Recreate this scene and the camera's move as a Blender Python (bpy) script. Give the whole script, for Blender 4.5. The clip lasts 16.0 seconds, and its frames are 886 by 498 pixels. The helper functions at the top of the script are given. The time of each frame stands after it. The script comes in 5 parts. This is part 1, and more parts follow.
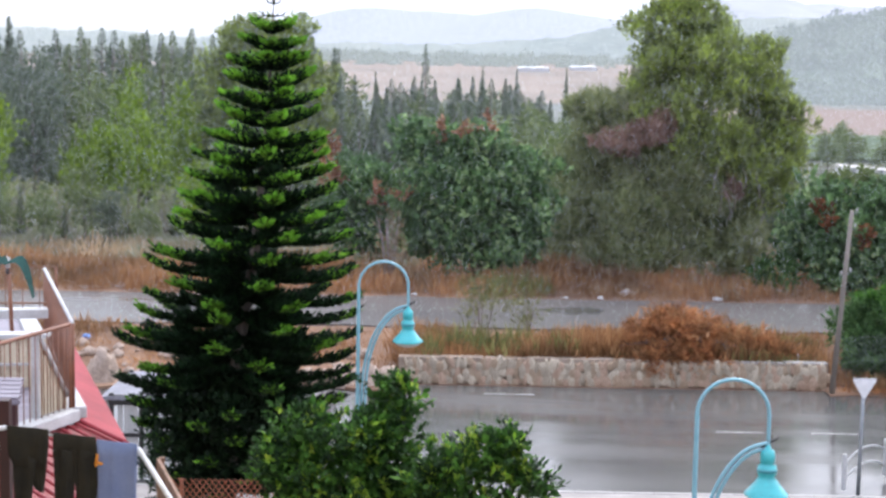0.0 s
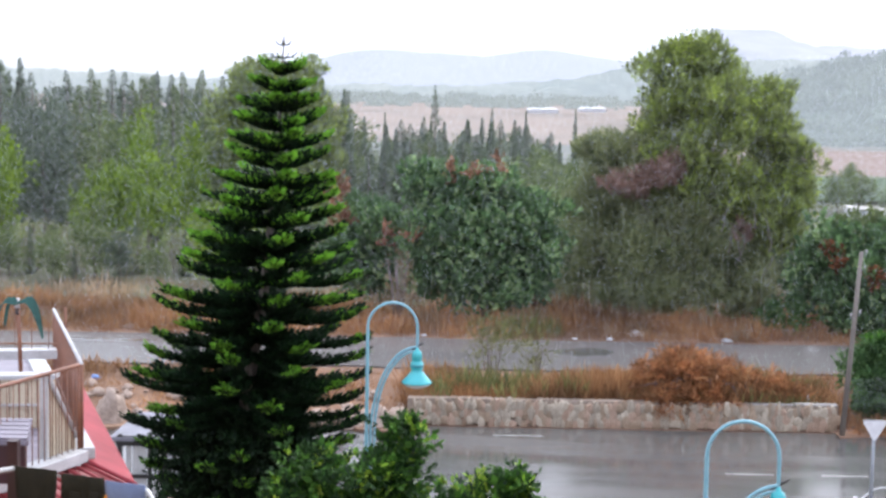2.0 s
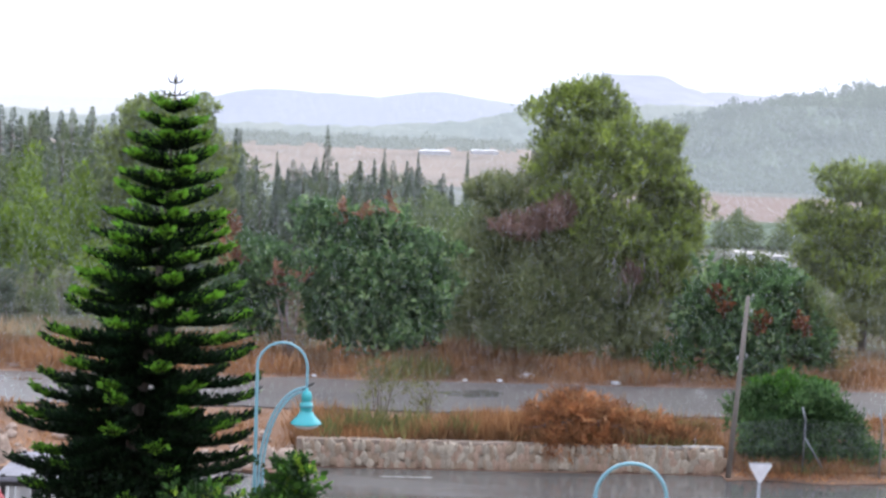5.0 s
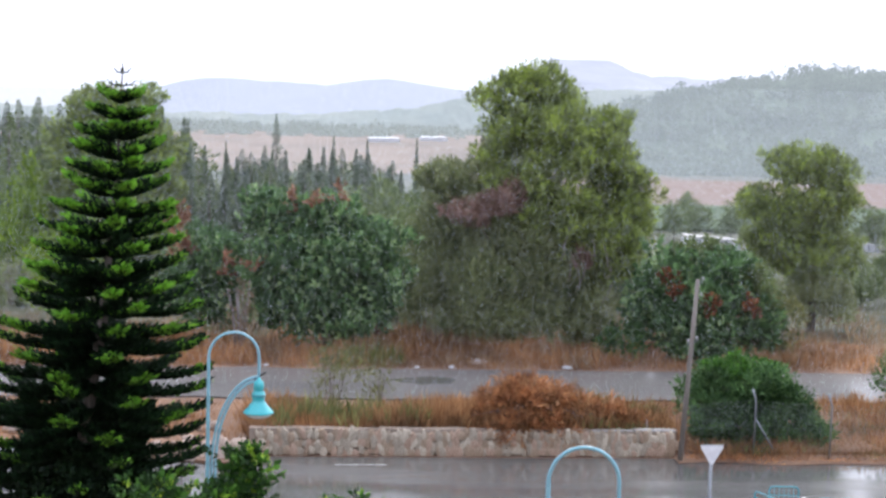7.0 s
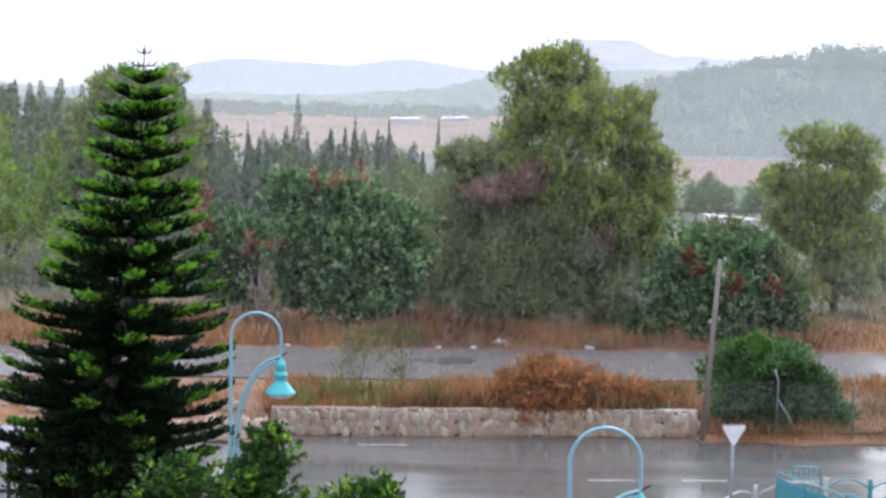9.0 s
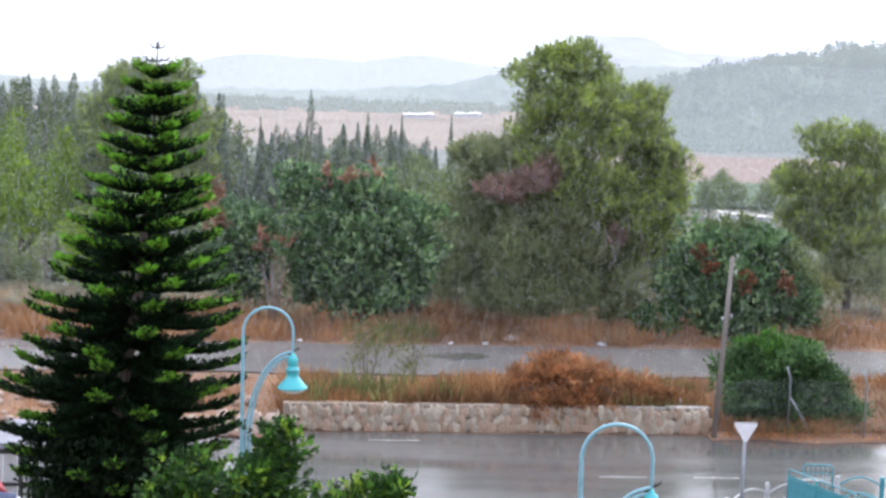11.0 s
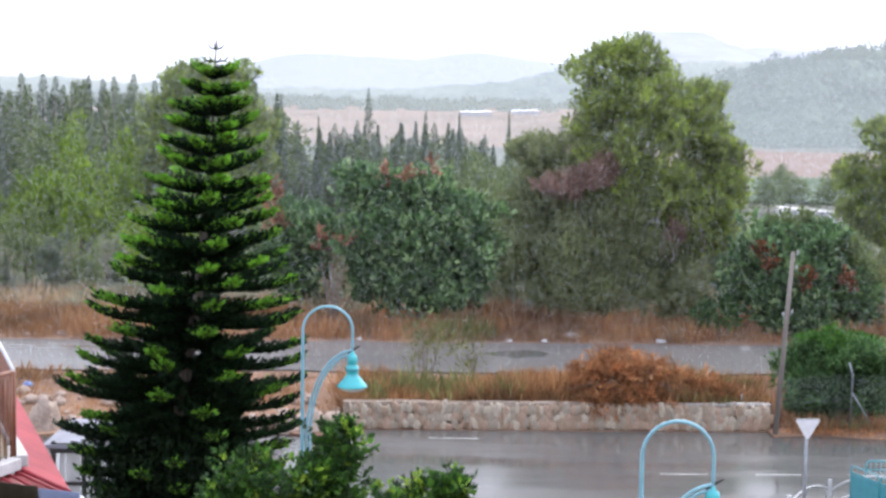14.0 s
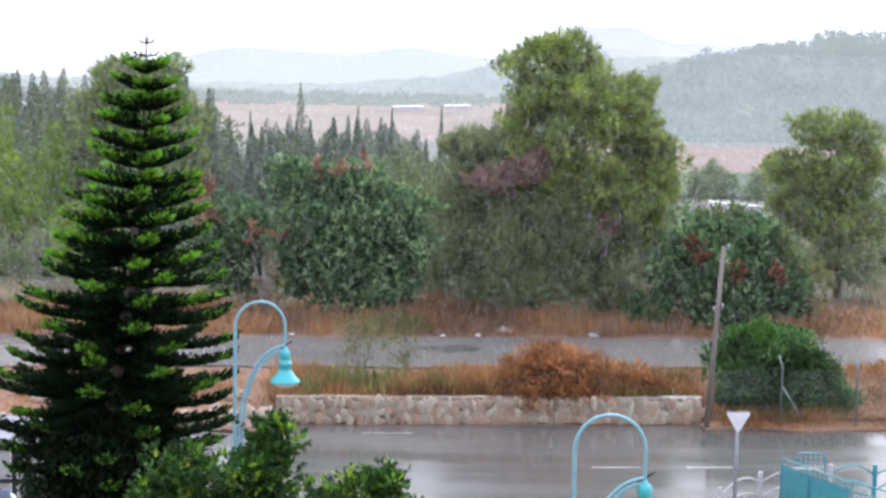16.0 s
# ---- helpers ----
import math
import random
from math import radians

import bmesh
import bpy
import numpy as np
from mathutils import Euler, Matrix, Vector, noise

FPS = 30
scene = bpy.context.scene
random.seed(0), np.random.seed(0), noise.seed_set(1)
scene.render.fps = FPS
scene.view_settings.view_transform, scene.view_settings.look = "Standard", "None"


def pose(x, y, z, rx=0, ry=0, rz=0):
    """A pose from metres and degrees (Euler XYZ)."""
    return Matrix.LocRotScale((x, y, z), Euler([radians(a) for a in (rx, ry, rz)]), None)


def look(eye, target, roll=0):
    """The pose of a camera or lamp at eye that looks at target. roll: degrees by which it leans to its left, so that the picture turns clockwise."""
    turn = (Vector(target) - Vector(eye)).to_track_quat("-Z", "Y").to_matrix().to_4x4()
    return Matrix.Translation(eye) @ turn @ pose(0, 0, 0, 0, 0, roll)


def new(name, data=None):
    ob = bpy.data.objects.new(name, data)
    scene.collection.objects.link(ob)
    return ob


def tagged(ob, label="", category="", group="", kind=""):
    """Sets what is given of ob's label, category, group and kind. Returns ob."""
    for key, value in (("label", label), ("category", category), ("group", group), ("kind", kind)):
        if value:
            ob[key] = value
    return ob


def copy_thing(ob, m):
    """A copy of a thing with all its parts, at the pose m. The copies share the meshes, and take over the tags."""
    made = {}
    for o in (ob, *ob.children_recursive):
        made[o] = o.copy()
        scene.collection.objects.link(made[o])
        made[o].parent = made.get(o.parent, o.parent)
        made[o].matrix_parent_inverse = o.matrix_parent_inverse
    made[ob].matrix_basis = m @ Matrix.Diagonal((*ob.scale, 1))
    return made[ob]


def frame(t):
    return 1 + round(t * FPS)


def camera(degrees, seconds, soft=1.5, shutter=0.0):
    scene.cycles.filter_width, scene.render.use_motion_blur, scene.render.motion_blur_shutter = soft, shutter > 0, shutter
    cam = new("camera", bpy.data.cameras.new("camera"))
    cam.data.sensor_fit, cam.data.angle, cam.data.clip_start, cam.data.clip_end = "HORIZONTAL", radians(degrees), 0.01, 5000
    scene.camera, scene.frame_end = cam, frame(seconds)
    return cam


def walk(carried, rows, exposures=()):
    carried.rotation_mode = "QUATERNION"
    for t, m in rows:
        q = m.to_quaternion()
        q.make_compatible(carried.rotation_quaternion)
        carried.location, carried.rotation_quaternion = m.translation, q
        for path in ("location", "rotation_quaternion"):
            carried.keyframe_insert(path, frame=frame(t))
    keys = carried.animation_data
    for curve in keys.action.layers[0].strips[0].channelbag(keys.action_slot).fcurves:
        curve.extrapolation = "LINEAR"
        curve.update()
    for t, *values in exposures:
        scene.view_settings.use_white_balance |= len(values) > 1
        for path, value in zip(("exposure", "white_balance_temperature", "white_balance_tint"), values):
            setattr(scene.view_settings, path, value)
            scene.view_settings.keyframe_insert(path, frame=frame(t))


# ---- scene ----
# ---- camera: it turns where it stands, on an upper floor ----
cam = camera(28.0, 16.0, soft=2.8)
EYE = 12.0
ROWS = [
    (0.0, 82.400, -1.000, -0.000),
    (0.5, 82.756, -1.005, -0.276),
    (1.0, 83.448, -1.502, 0.208),
    (1.5, 83.598, -1.295, 0.293),
    (2.0, 83.719, -1.026, 0.300),
    (2.5, 84.210, -1.426, 0.003),
    (3.0, 84.746, -1.600, -0.415),
    (3.5, 85.127, -1.467, -1.007),
    (4.0, 85.333, -1.703, -1.719),
    (4.5, 85.256, -1.935, -2.433),
    (7.0, 84.750, -1.340, -4.790),
    (7.5, 84.928, -1.614, -4.430),
    (8.0, 84.733, -1.596, -4.254),
    (8.5, 84.228, -1.331, -4.177),
    (11.0, 83.957, -1.456, -3.674),
    (11.5, 83.916, -1.642, -3.429),
    (12.0, 84.140, -1.416, -3.650),
    (12.5, 84.063, -1.410, -3.305),
    (13.0, 83.857, -0.455, -2.749),
    (13.5, 83.690, -0.570, -2.172),
    (14.0, 83.853, -0.821, -1.844),
    (14.5, 83.886, -0.969, -2.185),
    (15.0, 83.813, -0.988, -3.301),
    (15.5, 83.631, -0.859, -3.980),
    (16.0, 83.718, -0.938, -4.012),
]
walk(cam, [(t, pose(0, 0, EYE, rx, ry, rz)) for t, rx, ry, rz in ROWS],
     [(0.0, 1.12), (1.5, 1.12), (3.0, 1.07), (4.0, 0.99), (7.0, 0.97), (8.5, 0.98), (11.0, 1.17), (16.0, 1.18)])

# ---- light: a bright overcast, rainy sky ----
world = bpy.data.worlds.new("overcast_sky")
scene.world = world
world.use_nodes = True
wn, wl = world.node_tree.nodes, world.node_tree.links
sky = wn.new("ShaderNodeTexSky")
sky.sky_type, sky.sun_disc = "NISHITA", False
sky.sun_elevation, sky.sun_rotation = radians(48), radians(25)
sky.air_density, sky.dust_density, sky.ozone_density = 1.0, 6.0, 1.0
grey = wn.new("ShaderNodeHueSaturation")
grey.inputs["Saturation"].default_value = 0.22
wl.new(sky.outputs[0], grey.inputs["Color"])
cloud = wn.new("ShaderNodeMixRGB")
cloud.inputs[0].default_value = 0.6
cloud.inputs[2].default_value = (8.1, 8.7, 11.0, 1)
wl.new(grey.outputs[0], cloud.inputs[1])
wl.new(cloud.outputs[0], wn["Background"].inputs["Color"])
wn["Background"].inputs["Strength"].default_value = 0.125
sun = new("sun", bpy.data.lights.new("sun", "SUN"))
sun.data.energy, sun.data.angle, sun.data.color = 0.6, radians(25), (1.0, 0.99, 0.97)
sun.matrix_world = look((0, 0, 60), (-18, -38, 0))


# ---- materials ----
def material(name):
    m = bpy.data.materials.new(name)
    m.use_nodes = True
    return m, m.node_tree.nodes, m.node_tree.links, m.node_tree.nodes["Principled BSDF"]


def noise_node(n, l, scale, detail=4.0, rough=0.6, stretch=(1, 1, 1), space="Object"):
    tc, mp, tx = n.new("ShaderNodeTexCoord"), n.new("ShaderNodeMapping"), n.new("ShaderNodeTexNoise")
    mp.inputs["Scale"].default_value = stretch
    tx.inputs["Scale"].default_value, tx.inputs["Detail"].default_value, tx.inputs["Roughness"].default_value = scale, detail, rough
    l.new(tc.outputs[space], mp.inputs[0])
    l.new(mp.outputs[0], tx.inputs["Vector"])
    return tx.outputs["Fac"]


def ramp(n, l, fac, stops):
    r = n.new("ShaderNodeValToRGB")
    while len(r.color_ramp.elements) < len(stops):
        r.color_ramp.elements.new(0.5)
    for e, (pos, col) in zip(r.color_ramp.elements, stops):
        e.position, e.color = pos, (*col, 1)
    l.new(fac, r.inputs[0])
    return r.outputs[0]


def mix(n, l, fac, a, b, mode="MIX"):
    m = n.new("ShaderNodeMixRGB")
    m.blend_type = mode
    for i, v in enumerate((fac, a, b)):
        if isinstance(v, (int, float)):
            m.inputs[i].default_value = v
        elif isinstance(v, tuple):
            m.inputs[i].default_value = (*v, 1)
        else:
            l.new(v, m.inputs[i])
    return m.outputs[0]


def bump(n, l, b, height, strength, dist):
    k = n.new("ShaderNodeBump")
    k.inputs["Strength"].default_value, k.inputs["Distance"].default_value = strength, dist
    l.new(height, k.inputs["Height"])
    l.new(k.outputs[0], b.inputs["Normal"])


def surface(name, dark, light, scale=3.0, rough=0.7, metal=0.0, grain=40.0, relief=0.3, dist=0.01, stretch=(1, 1, 1), coat=0.0):
    """A plain weathered surface: broad stains, fine grain, slight relief."""
    m, n, l, b = material(name)
    broad = noise_node(n, l, scale, 3, 0.6, stretch)
    fine = noise_node(n, l, grain, 3, 0.7, stretch)
    col = ramp(n, l, broad, [(0.3, dark), (0.7, light)])
    speck = ramp(n, l, fine, [(0.3, (0.75, 0.75, 0.75)), (0.7, (1.15, 1.15, 1.15))])
    l.new(mix(n, l, 0.8, col, speck, "MULTIPLY"), b.inputs["Base Color"])
    b.inputs["Roughness"].default_value, b.inputs["Metallic"].default_value = rough, metal
    b.inputs["Coat Weight"].default_value, b.inputs["Coat Roughness"].default_value = coat, 0.15
    bump(n, l, b, fine, relief, dist)
    return m


def leaves(name, dark, mid, light, patch=0.9, tint=None, tint_at=0.62, rough=0.55, vary=0.55):
    """Foliage: each leaf has its own shade, and patches of the crown are lighter or darker growth."""
    m, n, l, b = material(name)
    geo = n.new("ShaderNodeNewGeometry")
    own = ramp(n, l, geo.outputs["Random Per Island"], [(0.0, dark), (0.5, mid), (1.0, light)])
    area = noise_node(n, l, patch, 2, 0.5)
    col = mix(n, l, 1.0, own, ramp(n, l, area, [(0.3, (1 - vary, 1 - 0.95 * vary, 1 - 0.95 * vary)), (0.7, (1 + vary, 1 + 0.95 * vary, 1 + 0.7 * vary))]), "MULTIPLY")
    if tint:
        spot = noise_node(n, l, 0.5, 1, 0.5, (1.3, 1.1, 0.9))
        col = mix(n, l, ramp(n, l, spot, [(tint_at, (0, 0, 0)), (tint_at + 0.06, (1, 1, 1))]), col, tint)
    l.new(col, b.inputs["Base Color"])
    b.inputs["Roughness"].default_value = rough
    b.inputs["Specular IOR Level"].default_value = 0.3
    thin = n.new("ShaderNodeBsdfTranslucent")
    l.new(col, thin.inputs["Color"])
    both = n.new("ShaderNodeMixShader")
    both.inputs[0].default_value = 0.35
    l.new(b.outputs[0], both.inputs[1])
    l.new(thin.outputs[0], both.inputs[2])
    l.new(both.outputs[0], n["Material Output"].inputs["Surface"])
    return m


def wet_asphalt(name, dark, light, dry=0.0):
    m, n, l, b = material(name)
    grit = noise_node(n, l, 55, 2, 0.7)
    broad = noise_node(n, l, 0.16, 4, 0.6, (0.5, 1.4, 1))
    col = ramp(n, l, broad, [(0.32, dark), (0.68, light)])
    l.new(mix(n, l, 0.7, col, ramp(n, l, grit, [(0.3, (0.7, 0.7, 0.7)), (0.7, (1.25, 1.25, 1.25))]), "MULTIPLY"), b.inputs["Base Color"])
    b.inputs["Roughness"].default_value = 0.75
    b.inputs["Coat Weight"].default_value, b.inputs["Coat IOR"].default_value = 1.0 - dry, 1.33
    film = noise_node(n, l, 0.3, 3, 0.55, (0.35, 1.5, 1))
    l.new(ramp(n, l, film, [(0.38, (0.04, 0.04, 0.04)), (0.64, (0.24, 0.24, 0.24))]), b.inputs["Coat Roughness"])
    ripple = n.new("ShaderNodeBump")
    ripple.inputs["Strength"].default_value, ripple.inputs["Distance"].default_value = 0.12, 0.01
    l.new(noise_node(n, l, 9, 3, 0.6), ripple.inputs["Height"])
    l.new(ripple.outputs[0], b.inputs["Coat Normal"])
    bump(n, l, b, grit, 0.4, 0.01)
    return m


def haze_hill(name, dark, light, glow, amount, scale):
    """Distance in rain: the haze before it is put into the surface's own colour and emission."""
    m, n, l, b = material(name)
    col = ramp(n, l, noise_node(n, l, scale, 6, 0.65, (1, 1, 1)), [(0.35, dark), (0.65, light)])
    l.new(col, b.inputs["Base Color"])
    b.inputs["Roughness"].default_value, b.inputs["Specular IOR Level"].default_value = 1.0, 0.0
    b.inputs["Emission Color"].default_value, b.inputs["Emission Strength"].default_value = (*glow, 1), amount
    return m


M_SOIL = surface("dry_soil", (0.13, 0.07, 0.042), (0.28, 0.17, 0.11), 0.35, 0.95, 0, 7, 0.8, 0.05)
M_SCRUB = surface("scrub_ground", (0.045, 0.055, 0.028), (0.1, 0.095, 0.05), 0.12, 0.95, 0, 2, 0.8, 0.1)
M_ROAD = wet_asphalt("wet_asphalt", (0.026, 0.026, 0.027), (0.05, 0.049, 0.049))
M_ROAD2 = wet_asphalt("old_asphalt", (0.06, 0.056, 0.055), (0.115, 0.104, 0.1), 0.6)
M_LINE = surface("worn_road_paint", (0.16, 0.16, 0.155), (0.45, 0.45, 0.43), 2.5, 0.6, 0, 14, 0.2)
M_PAVE = surface("pavement_concrete", (0.22, 0.2, 0.19), (0.34, 0.31, 0.3), 1.2, 0.5, 0, 20, 0.4)
M_KERB = surface("kerb_stone", (0.3, 0.29, 0.28), (0.45, 0.43, 0.42), 2, 0.6, 0, 20, 0.4)
M_MORTAR = surface("wall_mortar", (0.25, 0.195, 0.155), (0.37, 0.3, 0.245), 2, 0.9, 0, 18, 0.8, 0.02)
M_TEAL = surface("teal_paint", (0.022, 0.22, 0.265), (0.04, 0.3, 0.345), 4, 0.35, 0, 60, 0.05, 0.002, coat=0.5)
M_LAMPBLUE = surface("pale_blue_paint", (0.15, 0.37, 0.45), (0.22, 0.45, 0.53), 5, 0.35, 0, 60, 0.05, 0.002, coat=0.5)
M_BELL = surface("turquoise_enamel", (0.025, 0.38, 0.42), (0.05, 0.5, 0.53), 5, 0.3, 0, 60, 0.05, 0.002, coat=0.6)
M_LENS = surface("lamp_lens", (0.45, 0.5, 0.5), (0.6, 0.63, 0.62), 8, 0.2, 0, 60, 0.05)
M_STEEL = surface("galvanised_steel", (0.22, 0.24, 0.26), (0.36, 0.38, 0.4), 6, 0.45, 0.6, 60, 0.1, 0.002)
M_SIGN = surface("sign_back_grey", (0.55, 0.56, 0.58), (0.72, 0.73, 0.75), 4, 0.5, 0, 60, 0.05)
M_WHITE = surface("white_paint", (0.42, 0.42, 0.42), (0.58, 0.58, 0.58), 3, 0.5, 0, 40, 0.15)
M_CREAM = surface("cream_plaster", (0.5, 0.42, 0.3), (0.64, 0.56, 0.42), 2.2, 0.8, 0, 30, 0.3)
M_POLE = surface("weathered_pole_wood", (0.14, 0.12, 0.10), (0.26, 0.23, 0.2), 3, 0.85, 0, 18, 0.6, 0.01, (1, 1, 0.15))
M_BARK = surface("bark", (0.07, 0.055, 0.045), (0.17, 0.14, 0.12), 3, 0.9, 0, 12, 0.9, 0.03, (1, 1, 0.3))
M_DEADWOOD = surface("grey_dead_wood", (0.16, 0.13, 0.13), (0.33, 0.29, 0.29), 3, 0.9, 0, 12, 0.6, 0.02, (1, 1, 0.3))
M_RED = surface("red_roof_sheet", (0.22, 0.014, 0.024), (0.34, 0.03, 0.045), 1.4, 0.7, 0, 30, 0.2, 0.004, coat=0.03)
M_TILE = surface("red_roof_tile", (0.2, 0.016, 0.024), (0.34, 0.04, 0.05), 2.5, 0.55, 0, 25, 0.3, 0.004, coat=0.1)
M_MAROON = surface("maroon_boards", (0.02, 0.005, 0.006), (0.042, 0.01, 0.012), 2, 0.5, 0, 25, 0.3)
M_RUST = surface("brown_rail_paint", (0.16, 0.065, 0.035), (0.27, 0.11, 0.06), 4, 0.45, 0, 40, 0.2)
M_DECK = surface("grey_deck_boards", (0.16, 0.14, 0.17), (0.27, 0.245, 0.29), 3, 0.5, 0, 20, 0.4, 0.01, (0.3, 2, 1))
M_BLACK = surface("black_metal", (0.01, 0.01, 0.012), (0.03, 0.03, 0.032), 4, 0.4, 0, 40, 0.1)
M_PANEL = surface("pale_panel", (0.5, 0.5, 0.52), (0.68, 0.68, 0.7), 1.5, 0.45, 0, 30, 0.1, coat=0.3)
M_PLANK = surface("brown_fence_wood", (0.16, 0.09, 0.06), (0.3, 0.18, 0.12), 3, 0.8, 0, 25, 0.5, 0.01, (1, 1, 0.2))
M_LATTICE = surface("orange_lattice_wood", (0.25, 0.09, 0.05), (0.38, 0.16, 0.1), 3, 0.75, 0, 25, 0.4)
M_OLIVE = surface("olive_cloth", (0.007, 0.006, 0.003), (0.02, 0.0165, 0.007), 5, 0.95, 0, 160, 0.5, 0.004)
M_BLUECLOTH = surface("grey_blue_cloth", (0.13, 0.17, 0.29), (0.19, 0.24, 0.38), 3, 0.95, 0, 160, 0.4, 0.004)
M_GREENCLOTH = surface("dark_green_fabric", (0.02, 0.07, 0.06), (0.04, 0.13, 0.11), 6, 0.8, 0, 60, 0.3)
M_ROCK = surface("pale_rock", (0.27, 0.2, 0.155), (0.45, 0.355, 0.295), 2.2, 0.85, 0, 9, 0.9, 0.04)
M_LITTER = surface("litter_plastic", (0.5, 0.52, 0.56), (0.72, 0.73, 0.75), 3, 0.4, 0, 20, 0.2)
M_BLUEBAG = surface("blue_plastic_bag", (0.08, 0.2, 0.5), (0.15, 0.3, 0.6), 3, 0.3, 0, 20, 0.4)
M_GREENHOUSE = surface("greenhouse_sheet", (0.75, 0.76, 0.78), (0.85, 0.86, 0.88), 0.2, 0.4, 0, 2, 0.1)

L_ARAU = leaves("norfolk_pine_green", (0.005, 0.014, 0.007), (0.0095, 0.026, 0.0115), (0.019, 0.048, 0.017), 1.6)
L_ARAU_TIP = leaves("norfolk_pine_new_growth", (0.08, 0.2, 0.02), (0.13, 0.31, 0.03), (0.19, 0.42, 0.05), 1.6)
# pines and carobs: base colours lifted above real foliage to imitate rain haze
L_PINE = leaves("pine_needles", (0.18, 0.228, 0.07), (0.24, 0.3, 0.09), (0.31, 0.375, 0.115), 0.9, vary=0.3)
# darker clumps, and the inner fill that paints shade between the shoots
L_PINE_DARK = leaves("dark_shade_pine_needles", (0.13, 0.16, 0.074), (0.165, 0.2, 0.092), (0.205, 0.243, 0.113), 0.9, vary=0.3)
L_PINE_LIGHT = leaves("young_pine_needles", (0.25, 0.33, 0.068), (0.335, 0.43, 0.088), (0.42, 0.52, 0.11), 0.9, vary=0.3)
L_PINE_GREY = leaves("grey_pine_needles", (0.175, 0.2, 0.105), (0.25, 0.28, 0.145), (0.335, 0.365, 0.19), 0.9, vary=0.3)
L_DEAD = leaves("dead_needles", (0.18, 0.11, 0.09), (0.28, 0.18, 0.15), (0.38, 0.27, 0.23), 0.9, vary=0.3)
L_CAROB = leaves("carob_leaves", (0.07, 0.135, 0.052), (0.13, 0.235, 0.092), (0.2, 0.335, 0.138), 1.2, (0.17, 0.085, 0.06), 0.68, vary=0.28)
# darker clumps, and crown cores with the shade put into leaf colour
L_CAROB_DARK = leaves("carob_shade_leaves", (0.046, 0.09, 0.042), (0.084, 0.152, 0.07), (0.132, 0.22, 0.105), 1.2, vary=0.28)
L_CAROB_PALE = leaves("carob_pale_leaves", (0.2, 0.3, 0.135), (0.285, 0.41, 0.19), (0.38, 0.51, 0.25), 1.2, vary=0.28)
L_FRESH = leaves("fresh_leaves", (0.024, 0.075, 0.013), (0.055, 0.145, 0.022), (0.1, 0.23, 0.038), 2.0)
L_FRESH_DARK = leaves("old_leaves", (0.012, 0.036, 0.012), (0.025, 0.065, 0.018), (0.042, 0.1, 0.025), 2.0)
L_FRESH_TIP = leaves("young_leaves", (0.13, 0.26, 0.025), (0.22, 0.38, 0.04), (0.34, 0.44, 0.06), 2.0)
L_SHRUB = leaves("shrub_leaves", (0.033, 0.078, 0.031), (0.072, 0.150, 0.054), (0.143, 0.247, 0.090), 0.8)
L_YELLOWGREEN = leaves("light_green_leaves", (0.105, 0.17, 0.016), (0.165, 0.255, 0.026), (0.23, 0.335, 0.042), 0.8)
# woodland greens, likewise paled in the colour itself for the haze
L_WOOD_A = leaves("woodland_green", (0.1, 0.135, 0.055), (0.142, 0.186, 0.075), (0.198, 0.248, 0.1), 0.8, vary=0.3)
L_WOOD_DARK = leaves("dark_woodland_green", (0.07, 0.092, 0.068), (0.1, 0.128, 0.094), (0.135, 0.168, 0.12), 0.8, vary=0.3)
L_WOOD_B = leaves("cypress_green", (0.1, 0.13, 0.092), (0.14, 0.177, 0.122), (0.19, 0.235, 0.158), 0.8, vary=0.3)
L_STRAW = leaves("dry_grass", (0.2, 0.095, 0.045), (0.32, 0.17, 0.085), (0.45, 0.27, 0.15), 0.35)
L_STRAW_PALE = leaves("pale_dry_stems", (0.22, 0.15, 0.1), (0.33, 0.24, 0.16), (0.45, 0.34, 0.24), 0.5)
L_RUSTBUSH = leaves("rust_brown_brush", (0.22, 0.09, 0.042), (0.4, 0.175, 0.08), (0.56, 0.3, 0.15), 1.6)
L_RUSTDARK = leaves("old_brown_brush", (0.09, 0.035, 0.02), (0.17, 0.07, 0.035), (0.27, 0.12, 0.06), 1.6)
L_WEED = leaves("weed_green", (0.1, 0.115, 0.045), (0.17, 0.18, 0.07), (0.26, 0.25, 0.11), 0.8)
L_REDTIP = leaves("red_brown_leaves", (0.14, 0.075, 0.05), (0.235, 0.12, 0.085), (0.33, 0.185, 0.125), 0.9)
M_RAIN = surface("rain_drops", (0.8, 0.86, 0.95), (0.84, 0.9, 0.97), 1.0, 0.3, 0, 5, 0.0)
M_WETROOF = surface("wet_grey_roofing", (0.16, 0.16, 0.19), (0.26, 0.26, 0.3), 1.5, 0.7, 0, 20, 0.3)


# ---- mesh helpers ----
def mesh_of(name, verts, faces, *mats):
    me = bpy.data.meshes.new(name)
    me.from_pydata([tuple(v) for v in verts], [], faces)
    for m in mats:
        me.materials.append(m)
    return me


def quad_mesh(name, quads, mats, index=None):
    """quads: an array (n, 4, 3)."""
    q = np.asarray(quads, dtype=np.float32)
    n = len(q)
    me = bpy.data.meshes.new(name)
    me.vertices.add(4 * n)
    me.loops.add(4 * n)
    me.polygons.add(n)
    me.vertices.foreach_set("co", q.ravel())
    me.loops.foreach_set("vertex_index", np.arange(4 * n, dtype=np.int32))
    me.polygons.foreach_set("loop_start", np.arange(0, 4 * n, 4, dtype=np.int32))
    for m in mats:
        me.materials.append(m)
    if index is not None:
        me.polygons.foreach_set("material_index", np.asarray(index, dtype=np.int32))
    me.update(calc_edges=True)
    return me


def put(name, me, parent=None, label=""):
    ob = new(name, me)
    ob.parent = parent
    return tagged(ob, label)


